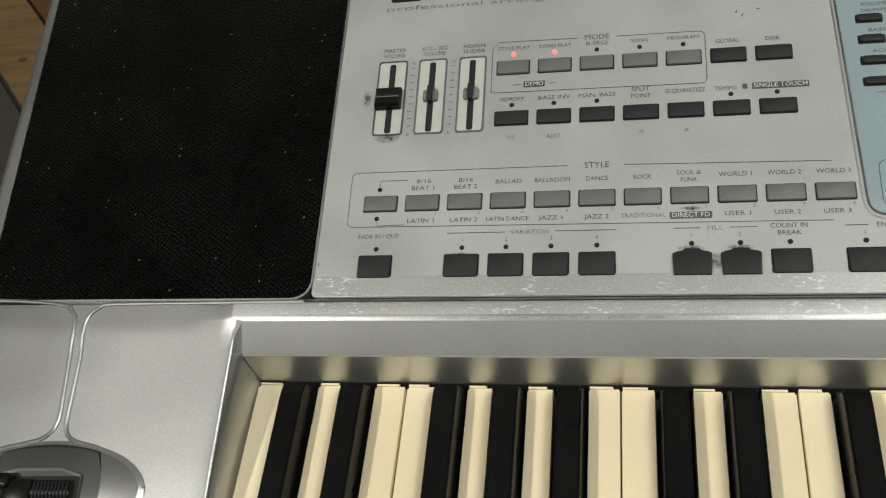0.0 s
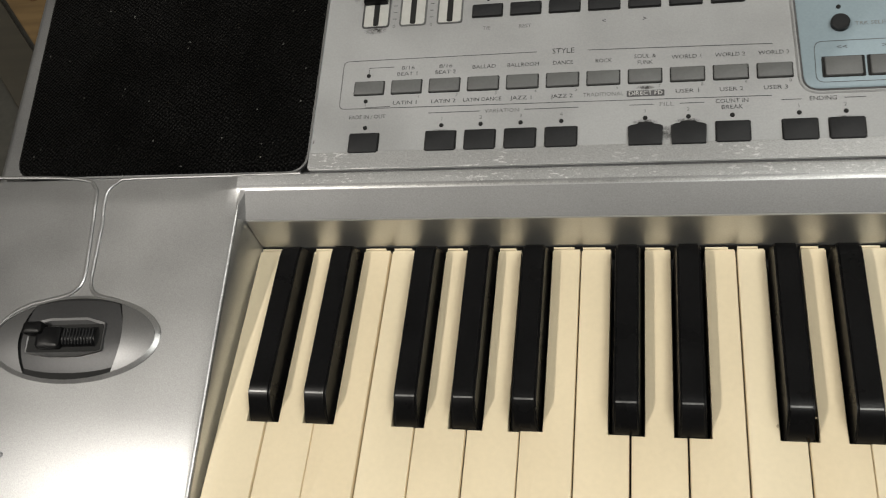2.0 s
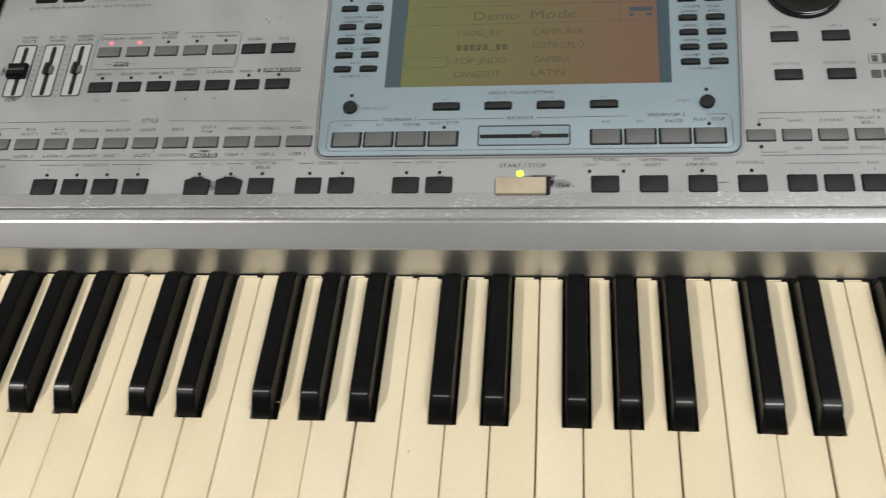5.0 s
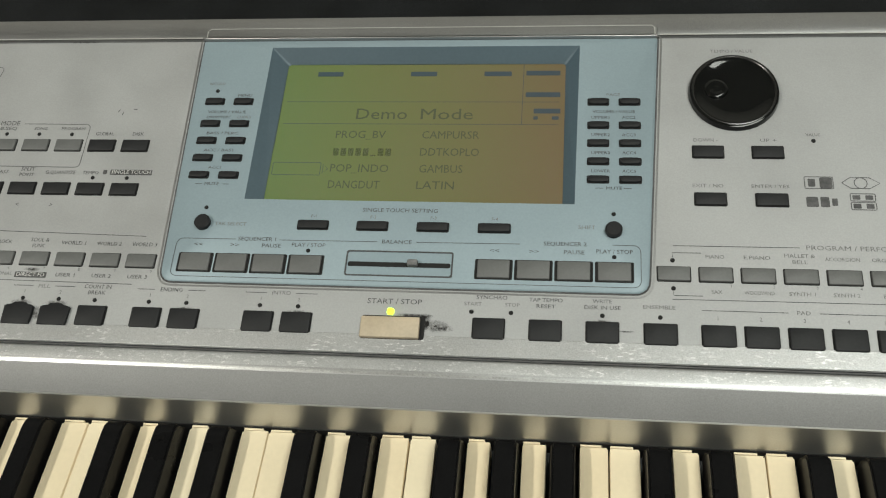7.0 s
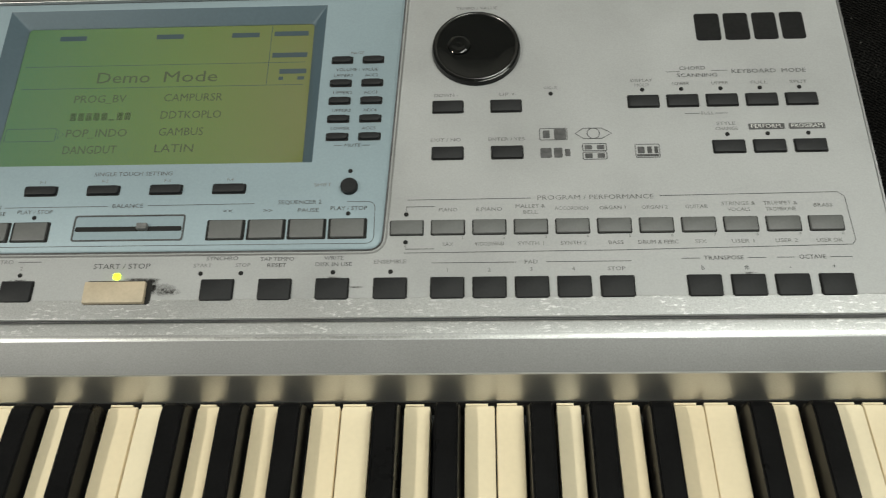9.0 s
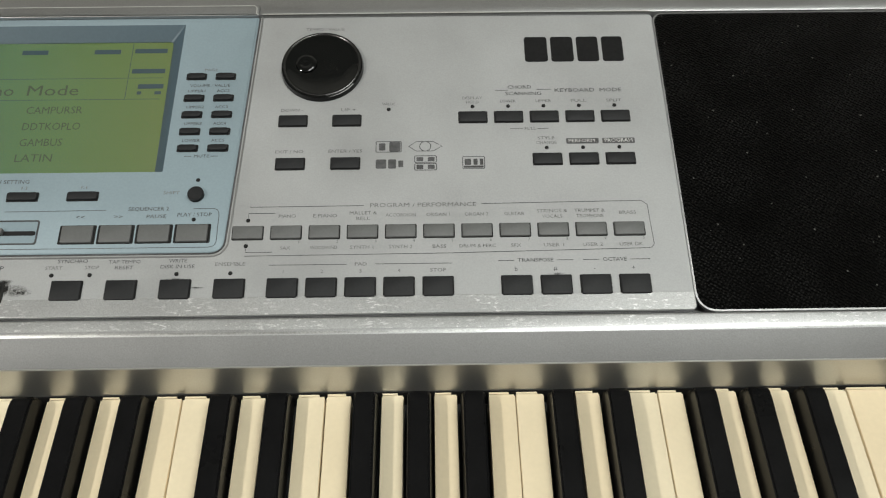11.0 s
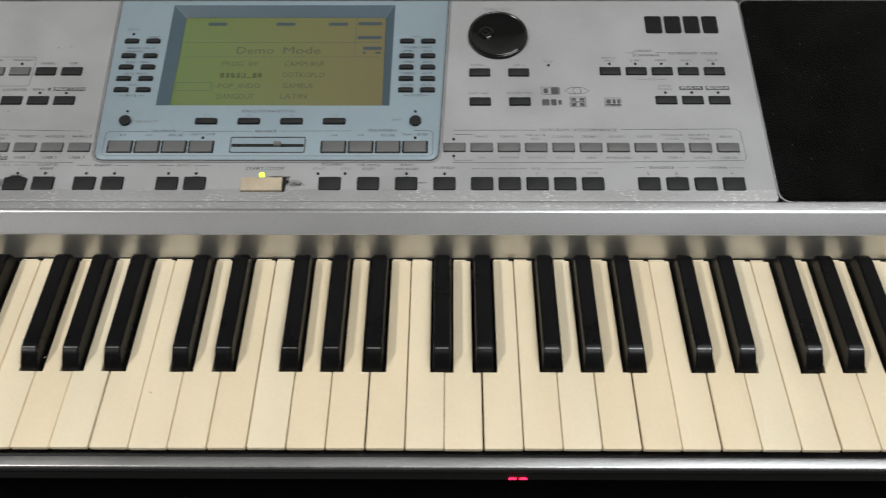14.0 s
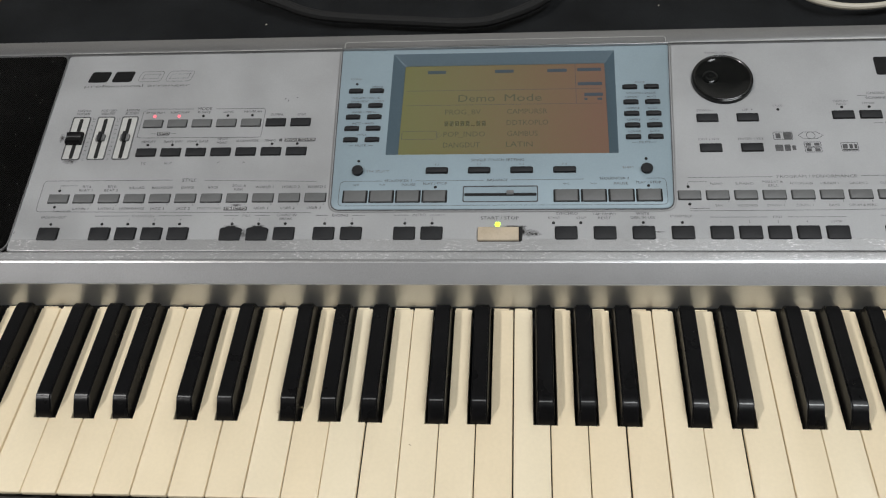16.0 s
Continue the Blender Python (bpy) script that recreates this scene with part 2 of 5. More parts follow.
tint = tone.nodes.new("ShaderNodeValToRGB")
tint.color_ramp.elements[0].color, tint.color_ramp.elements[1].color = (0.97, 0.93, 0.88, 1), (1.0, 1.0, 1.0, 1)
tone.links.new(info.outputs["Random"], tint.inputs[0])
blend = tone.nodes.new("ShaderNodeVectorMath")
blend.operation = "MULTIPLY"
was = tone.nodes["Principled BSDF"].inputs["Base Color"].links[0].from_socket
tone.links.new(was, blend.inputs[0])
tone.links.new(tint.outputs[0], blend.inputs[1])
tone.links.new(blend.outputs["Vector"], tone.nodes["Principled BSDF"].inputs["Base Color"])
M_EBONY = shader("black_key_plastic", (0.006, 0.006, 0.0065), 0.30, 0, grain=0.2, scale=600, blotch=0.25, blotch_scale=40, rough_var=0.05, spec=0.13)
# pale colour that paints the highlight on a black key's front edge
M_EBONY_GLINT = shader("painted_glint_of_black_key", (0.16, 0.16, 0.16), 0.3, 0, grain=0.3, scale=900, blotch=0.5, blotch_scale=120, spec=0.5, coat=0.1)
M_RUBBER = shader("charcoal_rubber", (0.015, 0.0155, 0.017), 0.55, 0, grain=0.1, scale=800, blotch=0.15, blotch_scale=60, spec=0.25)
M_GREY = shader("grey_rubber", (0.108, 0.110, 0.110), 0.5, 0, grain=0.05, scale=800, blotch=0.1, blotch_scale=60)
M_CASE = shader("black_case_plastic", (0.014, 0.014, 0.015), 0.5, 0, grain=0.2, scale=500, blotch=0.2)
M_CASE_GREY = shader("dark_grey_case_plastic", (0.035, 0.038, 0.042), 0.45, 0, grain=0.15, scale=600, blotch=0.15)
M_VOID = shader("dark_cavity", (0.004, 0.004, 0.004), 0.8)
M_INK = shader("dark_grey_print", (0.075, 0.075, 0.078), 0.6, grain=0.3, scale=500, blotch=0.5, blotch_scale=60)
M_INK_BLACK = shader("black_print", (0.007, 0.007, 0.0075), 0.5, grain=0.3, scale=500, blotch=0.3, blotch_scale=60, spec=0.2)
M_INK_FAINT = shader("worn_grey_print", (0.165, 0.165, 0.165), 0.6, grain=0.3, scale=500, blotch=0.4, blotch_scale=60)
M_INK_WHITE = shader("reversed_print", (0.55, 0.55, 0.54), 0.6)
M_SMUDGE = grime()
M_BUFF = shader("buff_rubber", (0.47, 0.39, 0.285), 0.5, 0, grain=0.05, scale=700, blotch=0.12, blotch_scale=60)
M_GLOSS = shader("glossy_black_plastic", (0.004, 0.0045, 0.0045), 0.07, spec=0.35)
M_RING = shader("dark_ring_plating", (0.07, 0.07, 0.07), 0.25, 0.9, grain=0.1)
M_CHROME = shader("bright_slider_recess", (0.50, 0.50, 0.48), 0.4, 0.2, grain=0.05)
M_CLOTH = grille_cloth()
M_LCD = lcd_cells()
M_TINT_LENS = tint_lens()
M_LCD_INK = shader("lcd_segment", (0.060, 0.076, 0.050), 0.4)
M_LCD_BAR = shader("lcd_block", (0.045, 0.075, 0.105), 0.4)
M_LCD_FAINT = shader("lcd_faint_segment", (0.060, 0.076, 0.050), 0.4)
M_LCD_FAINT.node_tree.nodes["Principled BSDF"].inputs["Alpha"].default_value = 0.35
M_LCD_INK.node_tree.nodes["Principled BSDF"].inputs["Alpha"].default_value = 0.82
M_LCD_BAR.node_tree.nodes["Principled BSDF"].inputs["Alpha"].default_value = 0.75
M_RED = glowing("lit_red_led", (1.0, 0.14, 0.17), 1.3)
M_LIME = glowing("lit_green_led", (0.62, 1.0, 0.03), 3.5)
M_STRIP = glowing("red_indicator", (1.0, 0.02, 0.09), 2.2)
M_DRAPE = shader("black_cotton_drape", (0.010, 0.011, 0.012), 0.9, 0, grain=0.4, scale=900, blotch=0.5, blotch_scale=14, bump=0.4, spec=0.2)
M_FLOOR = shader("grey_cement", (0.056, 0.054, 0.046), 0.75, grain=0.15, scale=80, blotch=0.3, blotch_scale=4, bump=0.3)
M_WALL = shader("off_white_plaster", (0.62, 0.60, 0.56), 0.85, grain=0.04, scale=60, blotch=0.10, blotch_scale=1.5)
# dark brown for unseen walls, chosen to dim bounce and reflections
M_WALL_DIMMING = shader("reflection_dimming_brown", (0.085, 0.076, 0.067), 0.8, grain=0.05, scale=60, blotch=0.12, blotch_scale=1.5)
M_CEIL = shader("white_ceiling_paint", (0.75, 0.74, 0.71), 0.9, grain=0.03, scale=60, blotch=0.08, blotch_scale=1.2)
M_WOOD = wood_board("brown_plank", (0.19, 0.12, 0.050), (0.13, 0.08, 0.032))
M_WOOD_RED = wood_board("red_brown_board", (0.105, 0.050, 0.016), (0.08, 0.036, 0.011))
M_GRIT = shader("ground_in_dirt", (0.42, 0.33, 0.20), 0.6)
M_GREY_DIM = shader("dull_grey_rubber", (0.045, 0.045, 0.044), 0.7, blotch=0.3, blotch_scale=40)
# dark grey-brown that paints the shadow beside the plank
M_SHADOW_STRIP = wood_board("floor_shadow_brown", (0.052, 0.046, 0.034), (0.042, 0.037, 0.028))
M_BRIGHT = shader("bare_bright_metal", (0.68, 0.68, 0.67), 0.32, 0.6)
M_CABLE = shader("cream_cable_sheath", (0.55, 0.51, 0.42), 0.45, blotch=0.15)


# ---- mesh helpers ----
WORLD = {}


def empty_thing(name, m, label, category, group=""):
    ob = new(name)
    ob.empty_display_size = 0.05
    ob.matrix_basis = m
    WORLD[ob] = m.copy()
    return tagged(ob, label, category, group)


def mesh_of(name, bm, material, smooth=True, angle=35):
    me = bpy.data.meshes.new(name)
    bmesh.ops.recalc_face_normals(bm, faces=bm.faces)
    bm.to_mesh(me)
    bm.free()
    me.materials.append(material)
    if smooth:
        me.shade_smooth()
        me.set_sharp_from_angle(angle=radians(angle))
    return me


def place(name, me, m, parent=None, label="", category="", group="", kind=""):
    """Links a mesh at the world pose m, as a thing of its own or under a parent."""
    ob = new(name, me)
    if parent:
        ob.parent = parent
        ob.matrix_basis = WORLD[parent].inverted() @ m
    else:
        ob.matrix_basis = m
    WORLD[ob] = m.copy()
    return tagged(ob, label, category, group, kind)


def part(name, bm, material, parent, label="", m=Matrix(), smooth=True, angle=35):
    return place(name, mesh_of(name, bm, material, smooth, angle), m, parent, label)


def rounded(x0, y0, x1, y1, r, n=5):
    """Outline of a rectangle with rounded corners, anticlockwise."""
    pts = []
    for cx, cy, a in ((x1 - r, y0 + r, -90), (x1 - r, y1 - r, 0), (x0 + r, y1 - r, 90), (x0 + r, y0 + r, 180)):
        for k in range(n + 1):
            t = radians(a + 90 * k / n)
            pts.append((cx + r * math.cos(t), cy + r * math.sin(t)))
    return pts


def fillet(poly, radii, n=5):
    """A polygon's outline with its corners rounded."""
    out = []
    for i, p in enumerate(poly):
        p, a, b = Vector(p), Vector(poly[i - 1]), Vector(poly[(i + 1) % len(poly)])
        r = radii[i] if isinstance(radii, (list, tuple)) else radii
        if r <= 0:
            out.append(tuple(p))
            continue
        s, e = p + (a - p).normalized() * r, p + (b - p).normalized() * r
        for k in range(n + 1):
            t = k / n
            out.append(tuple((1 - t) ** 2 * s + 2 * t * (1 - t) * p + t * t * e))
    return out


def inset(pts, d):
    """The outline moved inwards by d (anticlockwise outlines)."""
    out, n = [], len(pts)
    for i in range(n):
        a, p, b = Vector(pts[i - 1]), Vector(pts[i]), Vector(pts[(i + 1) % n])
        u, w = p - a, b - p
        u = u.normalized() if u.length > 1e-9 else w.normalized()
        w = w.normalized() if w.length > 1e-9 else u
        nrm = Vector((-(u.y + w.y), u.x + w.x))
        if nrm.length < 1e-9:
            nrm = Vector((-u.y, u.x))
        nrm.normalize()
        c = max(0.4, nrm.dot(Vector((-u.y, u.x))))
        out.append(tuple(p + nrm * d / c))
    return out


def slab(pts, h0, h1, ch=0.0, bm=None, dome=0.0):
    """A plate of that outline from h0 to h1 with a chamfered upper edge."""
    bm = bm or bmesh.new()
    rings = [[(x, y, h0) for x, y in pts]]
    if ch:
        rings.append([(x, y, h1 - ch) for x, y in pts])
        rings.append([(x, y, h1 - ch * 0.3) for x, y in inset(pts, ch * 0.3)])
        rings.append([(x, y, h1) for x, y in inset(pts, ch)])
    else:
        rings.append([(x, y, h1) for x, y in pts])
    vs = [[bm.verts.new(c) for c in ring] for ring in rings]
    n = len(pts)
    for a, b in zip(vs, vs[1:]):
        for i in range(n):
            bm.faces.new((a[i], a[(i + 1) % n], b[(i + 1) % n], b[i]))
    bm.faces.new(vs[-1])
    bm.faces.new(vs[0][::-1])
    return bm


def band(outer, inner, h0, h1, bm=None, h_in=None):
    """A flat or sloping ring between two outlines with as many points, with its outer and inner sides."""
    bm = bm or bmesh.new()
    h_in = h1 if h_in is None else h_in
    n = len(outer)
    rings = [[(x, y, h0) for x, y in outer], [(x, y, h1) for x, y in outer], [(x, y, h_in) for x, y in inner], [(x, y, h0) for x, y in inner]]
    vs = [[bm.verts.new(c) for c in ring] for ring in rings]
    for a, b in zip(vs, vs[1:] + vs[:1]):
        for i in range(n):
            bm.faces.new((a[i], a[(i + 1) % n], b[(i + 1) % n], b[i]))
    return bm


def stroke(pts, w, h, bm=None, closed=False, thick=0.00006):
    """A printed line of width w along a run of points."""
    bm = bm or bmesh.new()
    n = len(pts)
    rows = []
    for i, p in enumerate(pts):
        p = Vector(p)
        a = Vector(pts[i - 1]) if (i or closed) else p
        b = Vector(pts[(i + 1) % n]) if (i < n - 1 or closed) else p
        d = (b - a).normalized()
        s = Vector((-d.y, d.x)) * w / 2
        rows.append([bm.verts.new((*(p + s), h)), bm.verts.new((*(p - s), h))])
    for i in range(n if closed else n - 1):
        a, b = rows[i], rows[(i + 1) % n]
        bm.faces.new((a[0], a[1], b[1], b[0]))
    return bm


def tube(points, r, sides=8, bm=None):
    """A round cord through points in space."""
    bm = bm or bmesh.new()
    pts = [Vector(p) for p in points]
    rings = []
    for i, p in enumerate(pts):
        d = (pts[min(i + 1, len(pts) - 1)] - pts[max(i - 1, 0)]).normalized()
        s = d.cross(Vector((0, 0, 1)))
        s = s.normalized() if s.length > 1e-6 else Vector((1, 0, 0))
        u = s.cross(d)
        rings.append([bm.verts.new(p + r * (math.cos(2 * math.pi * k / sides) * s + math.sin(2 * math.pi * k / sides) * u)) for k in range(sides)])
    for a, b in zip(rings, rings[1:]):
        for k in range(sides):
            bm.faces.new((a[k], a[(k + 1) % sides], b[(k + 1) % sides], b[k]))
    bm.faces.new(rings[0][::-1])
    bm.faces.new(rings[-1])
    return bm


def smooth_run(ctrl, n=8):
    """Catmull-Rom through control points."""
    c = [Vector(p) for p in ctrl]
    c = [2 * c[0] - c[1]] + c + [2 * c[-1] - c[-2]]
    out = []
    for i in range(1, len(c) - 2):
        for k in range(n):
            t = k / n
            a, b, d, e = c[i - 1 : i + 3]
            out.append(0.5 * ((2 * b) + (d - a) * t + (2 * a - 5 * b + 4 * d - e) * t * t + (3 * b - a - 3 * d + e) * t ** 3))
    return out + [c[-2]]


def box(x0, y0, z0, x1, y1, z1, bm=None):
    return slab([(x0, y0), (x1, y0), (x1, y1), (x0, y1)], z0, z1, bm=bm)


def disc(cx, cy, r, n=24):
    return [(cx + r * math.cos(2 * math.pi * k / n), cy + r * math.sin(2 * math.pi * k / n)) for k in range(n)]


def lathe(rz, cx=0.0, cy=0.0, n=40):
    """A turned form from pairs of radius and height; radius 0 closes it."""
    bm = bmesh.new()
    rows = []
    for r, z in rz:
        rows.append([bm.verts.new((cx, cy, z))] if r == 0 else [bm.verts.new((cx + r * math.cos(2 * math.pi * k / n), cy + r * math.sin(2 * math.pi * k / n), z)) for k in range(n)])
    for a, b in zip(rows, rows[1:]):
        for k in range(n):
            j = (k + 1) % n
            if len(a) == 1:
                bm.faces.new((a[0], b[j], b[k]))
            elif len(b) == 1:
                bm.faces.new((a[k], a[j], b[0]))
            else:
                bm.faces.new((a[k], a[j], b[j], b[k]))
    return bm


# ---- the room ----
def wall(name, x0, y0, z0, x1, y1, z1, material, label):
    return place(name, mesh_of(name, box(x0, y0, z0, x1, y1, z1), material, False), Matrix(), None, label, name.split("_")[0], kind="structure")


wall("floor", -2.6, -2.3, -0.1, 3.4, 2.6, 0.0, M_FLOOR, "worn grey cement floor of the room")
wall("ceiling", -2.6, -2.3, 3.5, 3.4, 2.6, 3.6, M_CEIL, "plain white painted ceiling")
wall("wall_north", -2.6, 1.95, 0.0, 3.4, 2.07, 3.5, M_WALL, "plain off-white plaster wall")
# south and west walls are unseen, kept dark to dim the silver's reflections
wall("wall_south", -2.6, -1.30, 0.0, 3.4, -1.18, 3.5, M_WALL_DIMMING, "unseen dark brown wall, added to dim reflections")
wall("wall_west", -2.72, -2.3, 0.0, -2.6, 2.6, 3.5, M_WALL_DIMMING, "unseen dark brown wall, added to dim reflections")
wall("wall_east", 3.4, -2.3, 0.0, 3.52, 2.6, 3.5, M_WALL, "plain off-white plaster wall")

ceiling_lamp = empty_thing("ceiling_lamp", pose(LAMP[0], LAMP[1], 3.5), "small white ceiling lamp that lights the room", "lamp")
part("canopy", lathe([(0, 0), (0.07, 0), (0.07, -0.02), (0.02, -0.035), (0, -0.035)]), M_CEIL, ceiling_lamp, m=pose(LAMP[0], LAMP[1], 3.5))
part("stem", lathe([(0, 0), (0.012, 0), (0.012, -0.17), (0, -0.17)], n=12), M_CEIL, ceiling_lamp, m=pose(LAMP[0], LAMP[1], 3.468))
part("shade", lathe([(0.02, 0.0), (0.10, -0.015), (0.145, -0.05), (0.14, -0.05), (0.098, -0.019), (0.02, -0.005)]), M_CEIL, ceiling_lamp, m=pose(LAMP[0], LAMP[1], 3.31))
ceiling_panel = empty_thing("ceiling_panel", pose(PANEL_LIGHT[0], PANEL_LIGHT[1], 3.5), "large white ceiling light panel over the keyboard", "lamp")
part("housing", band(rounded(0.43, -0.78, 2.23, 0.22, 0.02), rounded(0.46, -0.75, 2.20, 0.19, 0.02), 3.46, 3.498), M_CEIL, ceiling_panel)

# table under a black drape
TABLE_TOP = 0.715
table = empty_thing("table", pose(0.4, 0.45, 0), "low table under the keyboard, hidden by a black drape", "table")
part("tabletop", box(-0.115, 0.03, TABLE_TOP - 0.04, 1.65, 1.15, TABLE_TOP - 0.006), M_CASE, table)
for lx in (-0.07, 1.60):
    for ly in (0.10, 1.08):
        part("leg", box(lx - 0.025, ly - 0.025, 0, lx + 0.025, ly + 0.025, TABLE_TOP - 0.04), M_CASE, table)


def drape():
    """Black cloth over the table: gentle wrinkles on top, folds where it hangs."""
    bm = bmesh.new()
    nx, ny = 150, 90
    x0, x1 = -0.12, 1.68
    rows = []
    for j in range(ny + 1):
        v = j / ny
        row = []
        for i in range(nx + 1):
            x = x0 - 0.11 * max(0.0, min(1.0, ((0.022 + 1.14 * (v - 0.25) / 0.75) - 0.42) / 0.08)) * (1 - i / nx) + (x1 - x0) * i / nx
            if v < 0.25:
                s = 1 - v / 0.25
                y, z = 0.022 - 0.012 * s * (1 + math.sin(x * 31)), TABLE_TOP - 0.5 * s
            else:
                s = (v - 0.25) / 0.75
                y = 0.022 + 1.14 * s
                z = TABLE_TOP - 0.004
                if y > 0.40:
                    k = min(1, (y - 0.40) / 0.08)
                    z += k * (0.010 * abs(noise.noise((x * 5, y * 7, 0))) + 0.006 * noise.noise((x * 14 + y * 9, y * 13, 3)))
            row.append(bm.verts.new((x, y, z)))
        rows.append(row)
    for a, b in zip(rows, rows[1:]):
        for i in range(nx):
            bm.faces.new((a[i], a[i + 1], b[i + 1], b[i]))
    return bm


place("drape", mesh_of("drape", drape(), M_DRAPE, True, 60), Matrix(), None, "wrinkled black cotton drape spread over the table", "cloth")

# ---- the electronic keyboard ----
PITCH, KEY_Z = 0.0235, 0.8
SLOPE = math.atan(0.2068)
PANEL = Matrix.Translation((-0.00116, 0.18, 0.82935)) @ Matrix.Rotation(SLOPE, 4, "X") @ Matrix.Translation((0, 0.0007, 0)) @ Matrix.Diagonal((1.003, 1.015, 1, 1))
DISPLAY_UP = 1.1
CHEEK_SLOPE = 0.177
keyboard = empty_thing("electronic_keyboard", pose(0.388, 0.18, TABLE_TOP), "silver arranger keyboard with yellowed keys on a black drape", "keyboard")


def on_panel(v, w):
    """y and z of a place v along the sloping panel and w above it."""
    p = PANEL @ Vector((0, v, w))
    return p.y, p.z


def CHEEK_LINE(y):
    """Height of the cheek's smooth surface."""
    return float(np.interp(y, (0.0, 0.1465, 0.153, 0.1681, 0.1700), (0.802, 0.8279, 0.8297, 0.8324, 0.8322)))


def top_shell():
    """Silver upper shell: two cheeks, the key recess between them and the sloping deck behind."""
    back = [(0.1596, 0.83165), (0.1601, 0.83195), (0.1606, 0.83220), (0.1611, 0.83240), (0.1616, 0.83256), (0.1622, 0.83272), (0.1629, 0.83290), (0.1634, 0.83303), (0.1668, 0.83375), (0.1674, 0.83382), (0.1681, 0.8334), on_panel(-0.0102, 0.0012), on_panel(-0.0085, -0.0010), on_panel(-0.0060, -0.0010), on_panel(0.1765, -0.0010), on_panel(0.1785, -0.0010),
            on_panel(0.1795, 0.0008), on_panel(0.181, 0.0012), on_panel(0.191, 0.0010), on_panel(0.196, -0.002), (0.3765, 0.855), (0.3765, 0.79)]
    cheek = [(-0.0065, 0.786), (-0.0055, 0.795), (-0.002, 0.8005), (0.003, 0.8027)] + [(y, 0.802 + CHEEK_SLOPE * y) for y in (0.05, 0.10, 0.1465)] + [(0.1530, 0.8297)]
    well = [(-0.0065, 0.770), (-0.0055, 0.770), (-0.002, 0.770), (0.003, 0.770), (0.05, 0.770), (0.1490, 0.770), (0.1477, 0.8231), (0.1590, 0.83120)]
    bm = bmesh.new()
    rows = []
    deep = back[:13] + [on_panel(-0.0060, -0.0075), on_panel(0.1765, -0.0075)] + back[15:]
    # each section: place across, profile, how far the whole and the cheek alone are rounded down
    plain = [(y, CHEEK_LINE(y)) if y < 0.1690 else (y, z) for y, z in back]
    for x, prof, all_down, cheek_down in ((-0.1500, cheek, 0.0050, 0), (-0.1497, cheek, 0.0030, 0), (-0.1488, cheek, 0.0012, 0), (-0.1472, cheek, 0.0003, 0), (-0.1450, cheek, 0, 0),
                                          (-0.0260, cheek, 0, 0), (-0.0100, cheek, 0, 0), (-0.0046, cheek, 0, 0), (-0.0036, cheek, 0, 0.0002), (-0.0029, cheek, 0, 0.0007), (-0.0025, cheek, 0, 0.0015), (0.0002, well, 0, 0),
                                          (0.8485, well, 0, 0), (0.8512, cheek, 0, 0.0015), (0.8516, cheek, 0, 0.0007), (0.8523, cheek, 0, 0.0002), (0.8533, cheek, 0, 0), (0.8600, cheek, 0, 0), (0.8750, cheek, 0, 0),
                                          (0.9225, cheek, 0, 0), (0.9247, cheek, 0.0003, 0), (0.9263, cheek, 0.0012, 0), (0.9272, cheek, 0.0030, 0), (0.9275, cheek, 0.0050, 0)):
        rows.append([bm.verts.new((x, y, z - all_down - (cheek_down if 1 < i < len(prof) - 1 else 0))) for i, (y, z) in enumerate(prof + (deep if prof is well else back if -0.01 < x < 0.86 else plain))])
    for k, (a, b) in enumerate(zip(rows, rows[1:])):
        for i in range(len(a) - 1):
            f = bm.faces.new((a[i], b[i], b[i + 1], a[i + 1]))
            # index 4 puts the painted shade on the slope above the recess
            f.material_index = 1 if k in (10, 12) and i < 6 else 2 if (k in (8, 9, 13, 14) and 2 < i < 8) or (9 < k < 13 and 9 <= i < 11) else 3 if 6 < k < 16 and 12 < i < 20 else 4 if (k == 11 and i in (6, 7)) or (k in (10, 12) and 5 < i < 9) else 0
    bm.faces.new(rows[0])
    bm.faces.new(rows[-1][::-1])
    return bm


shell = part("top_shell", top_shell(), M_SHELL, keyboard, "metallic silver painted upper shell", angle=38)
for extra in (M_WALL_GLOSS, M_RIM, M_DECK, M_FACE_SHADED):
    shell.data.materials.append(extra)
part("case_bottom", slab(rounded(-0.148, -0.0084, 0.9255, 0.3745, 0.008), 0.7735, 0.7868, 0.001), M_CASE, keyboard, "black plastic lower case")
part("case_tray", slab(rounded(-0.135, 0.024, 0.910, 0.3700, 0.012), 0.733, 0.7745, 0.001), M_CASE, keyboard, "black plastic underside")
part("recess_gap", box(0.0006, 0.1462, 0.772, 0.8481, 0.1467, 0.7991), M_VOID, keyboard, "dark gap behind the keys", smooth=False)
part("recess_wall", box(0.0006, 0.1468, 0.7989, 0.8481, 0.1480, 0.8231), M_WALL_GLOSS, keyboard, "glossy silver wall that mirrors the keys", smooth=False)
for x0, x1 in ((0.5560, 0.5608), (0.5626, 0.5672)):
    part("indicator_strip", box(x0, -0.0094, 0.7752, x1, -0.0080, 0.7762), M_STRIP, keyboard, "short red glowing indicator under the front edge", smooth=False)
for fx in (-0.10, 0.87):
    for fy in (0.05, 0.33):
        part("rubber_foot", lathe([(0, 0.02), (0.014, 0.02), (0.012, 0), (0, 0)], fx, fy, 16), M_RUBBER, keyboard, m=pose(0, 0, TABLE_TOP))
part("key_bed", box(0.0007, -0.001, 0.7705, 0.8480, 0.1460, 0.7765), M_VOID, keyboard, "dark bed under the keys")
slip = bmesh.new()
SLIP = ((-0.0012, 0.771), (-0.0012, 0.7885), (-0.002, 0.7892), (-0.0076, 0.7889), (-0.0084, 0.7886), (-0.0089, 0.7880), (-0.0091, 0.7872), (-0.0091, 0.7838))
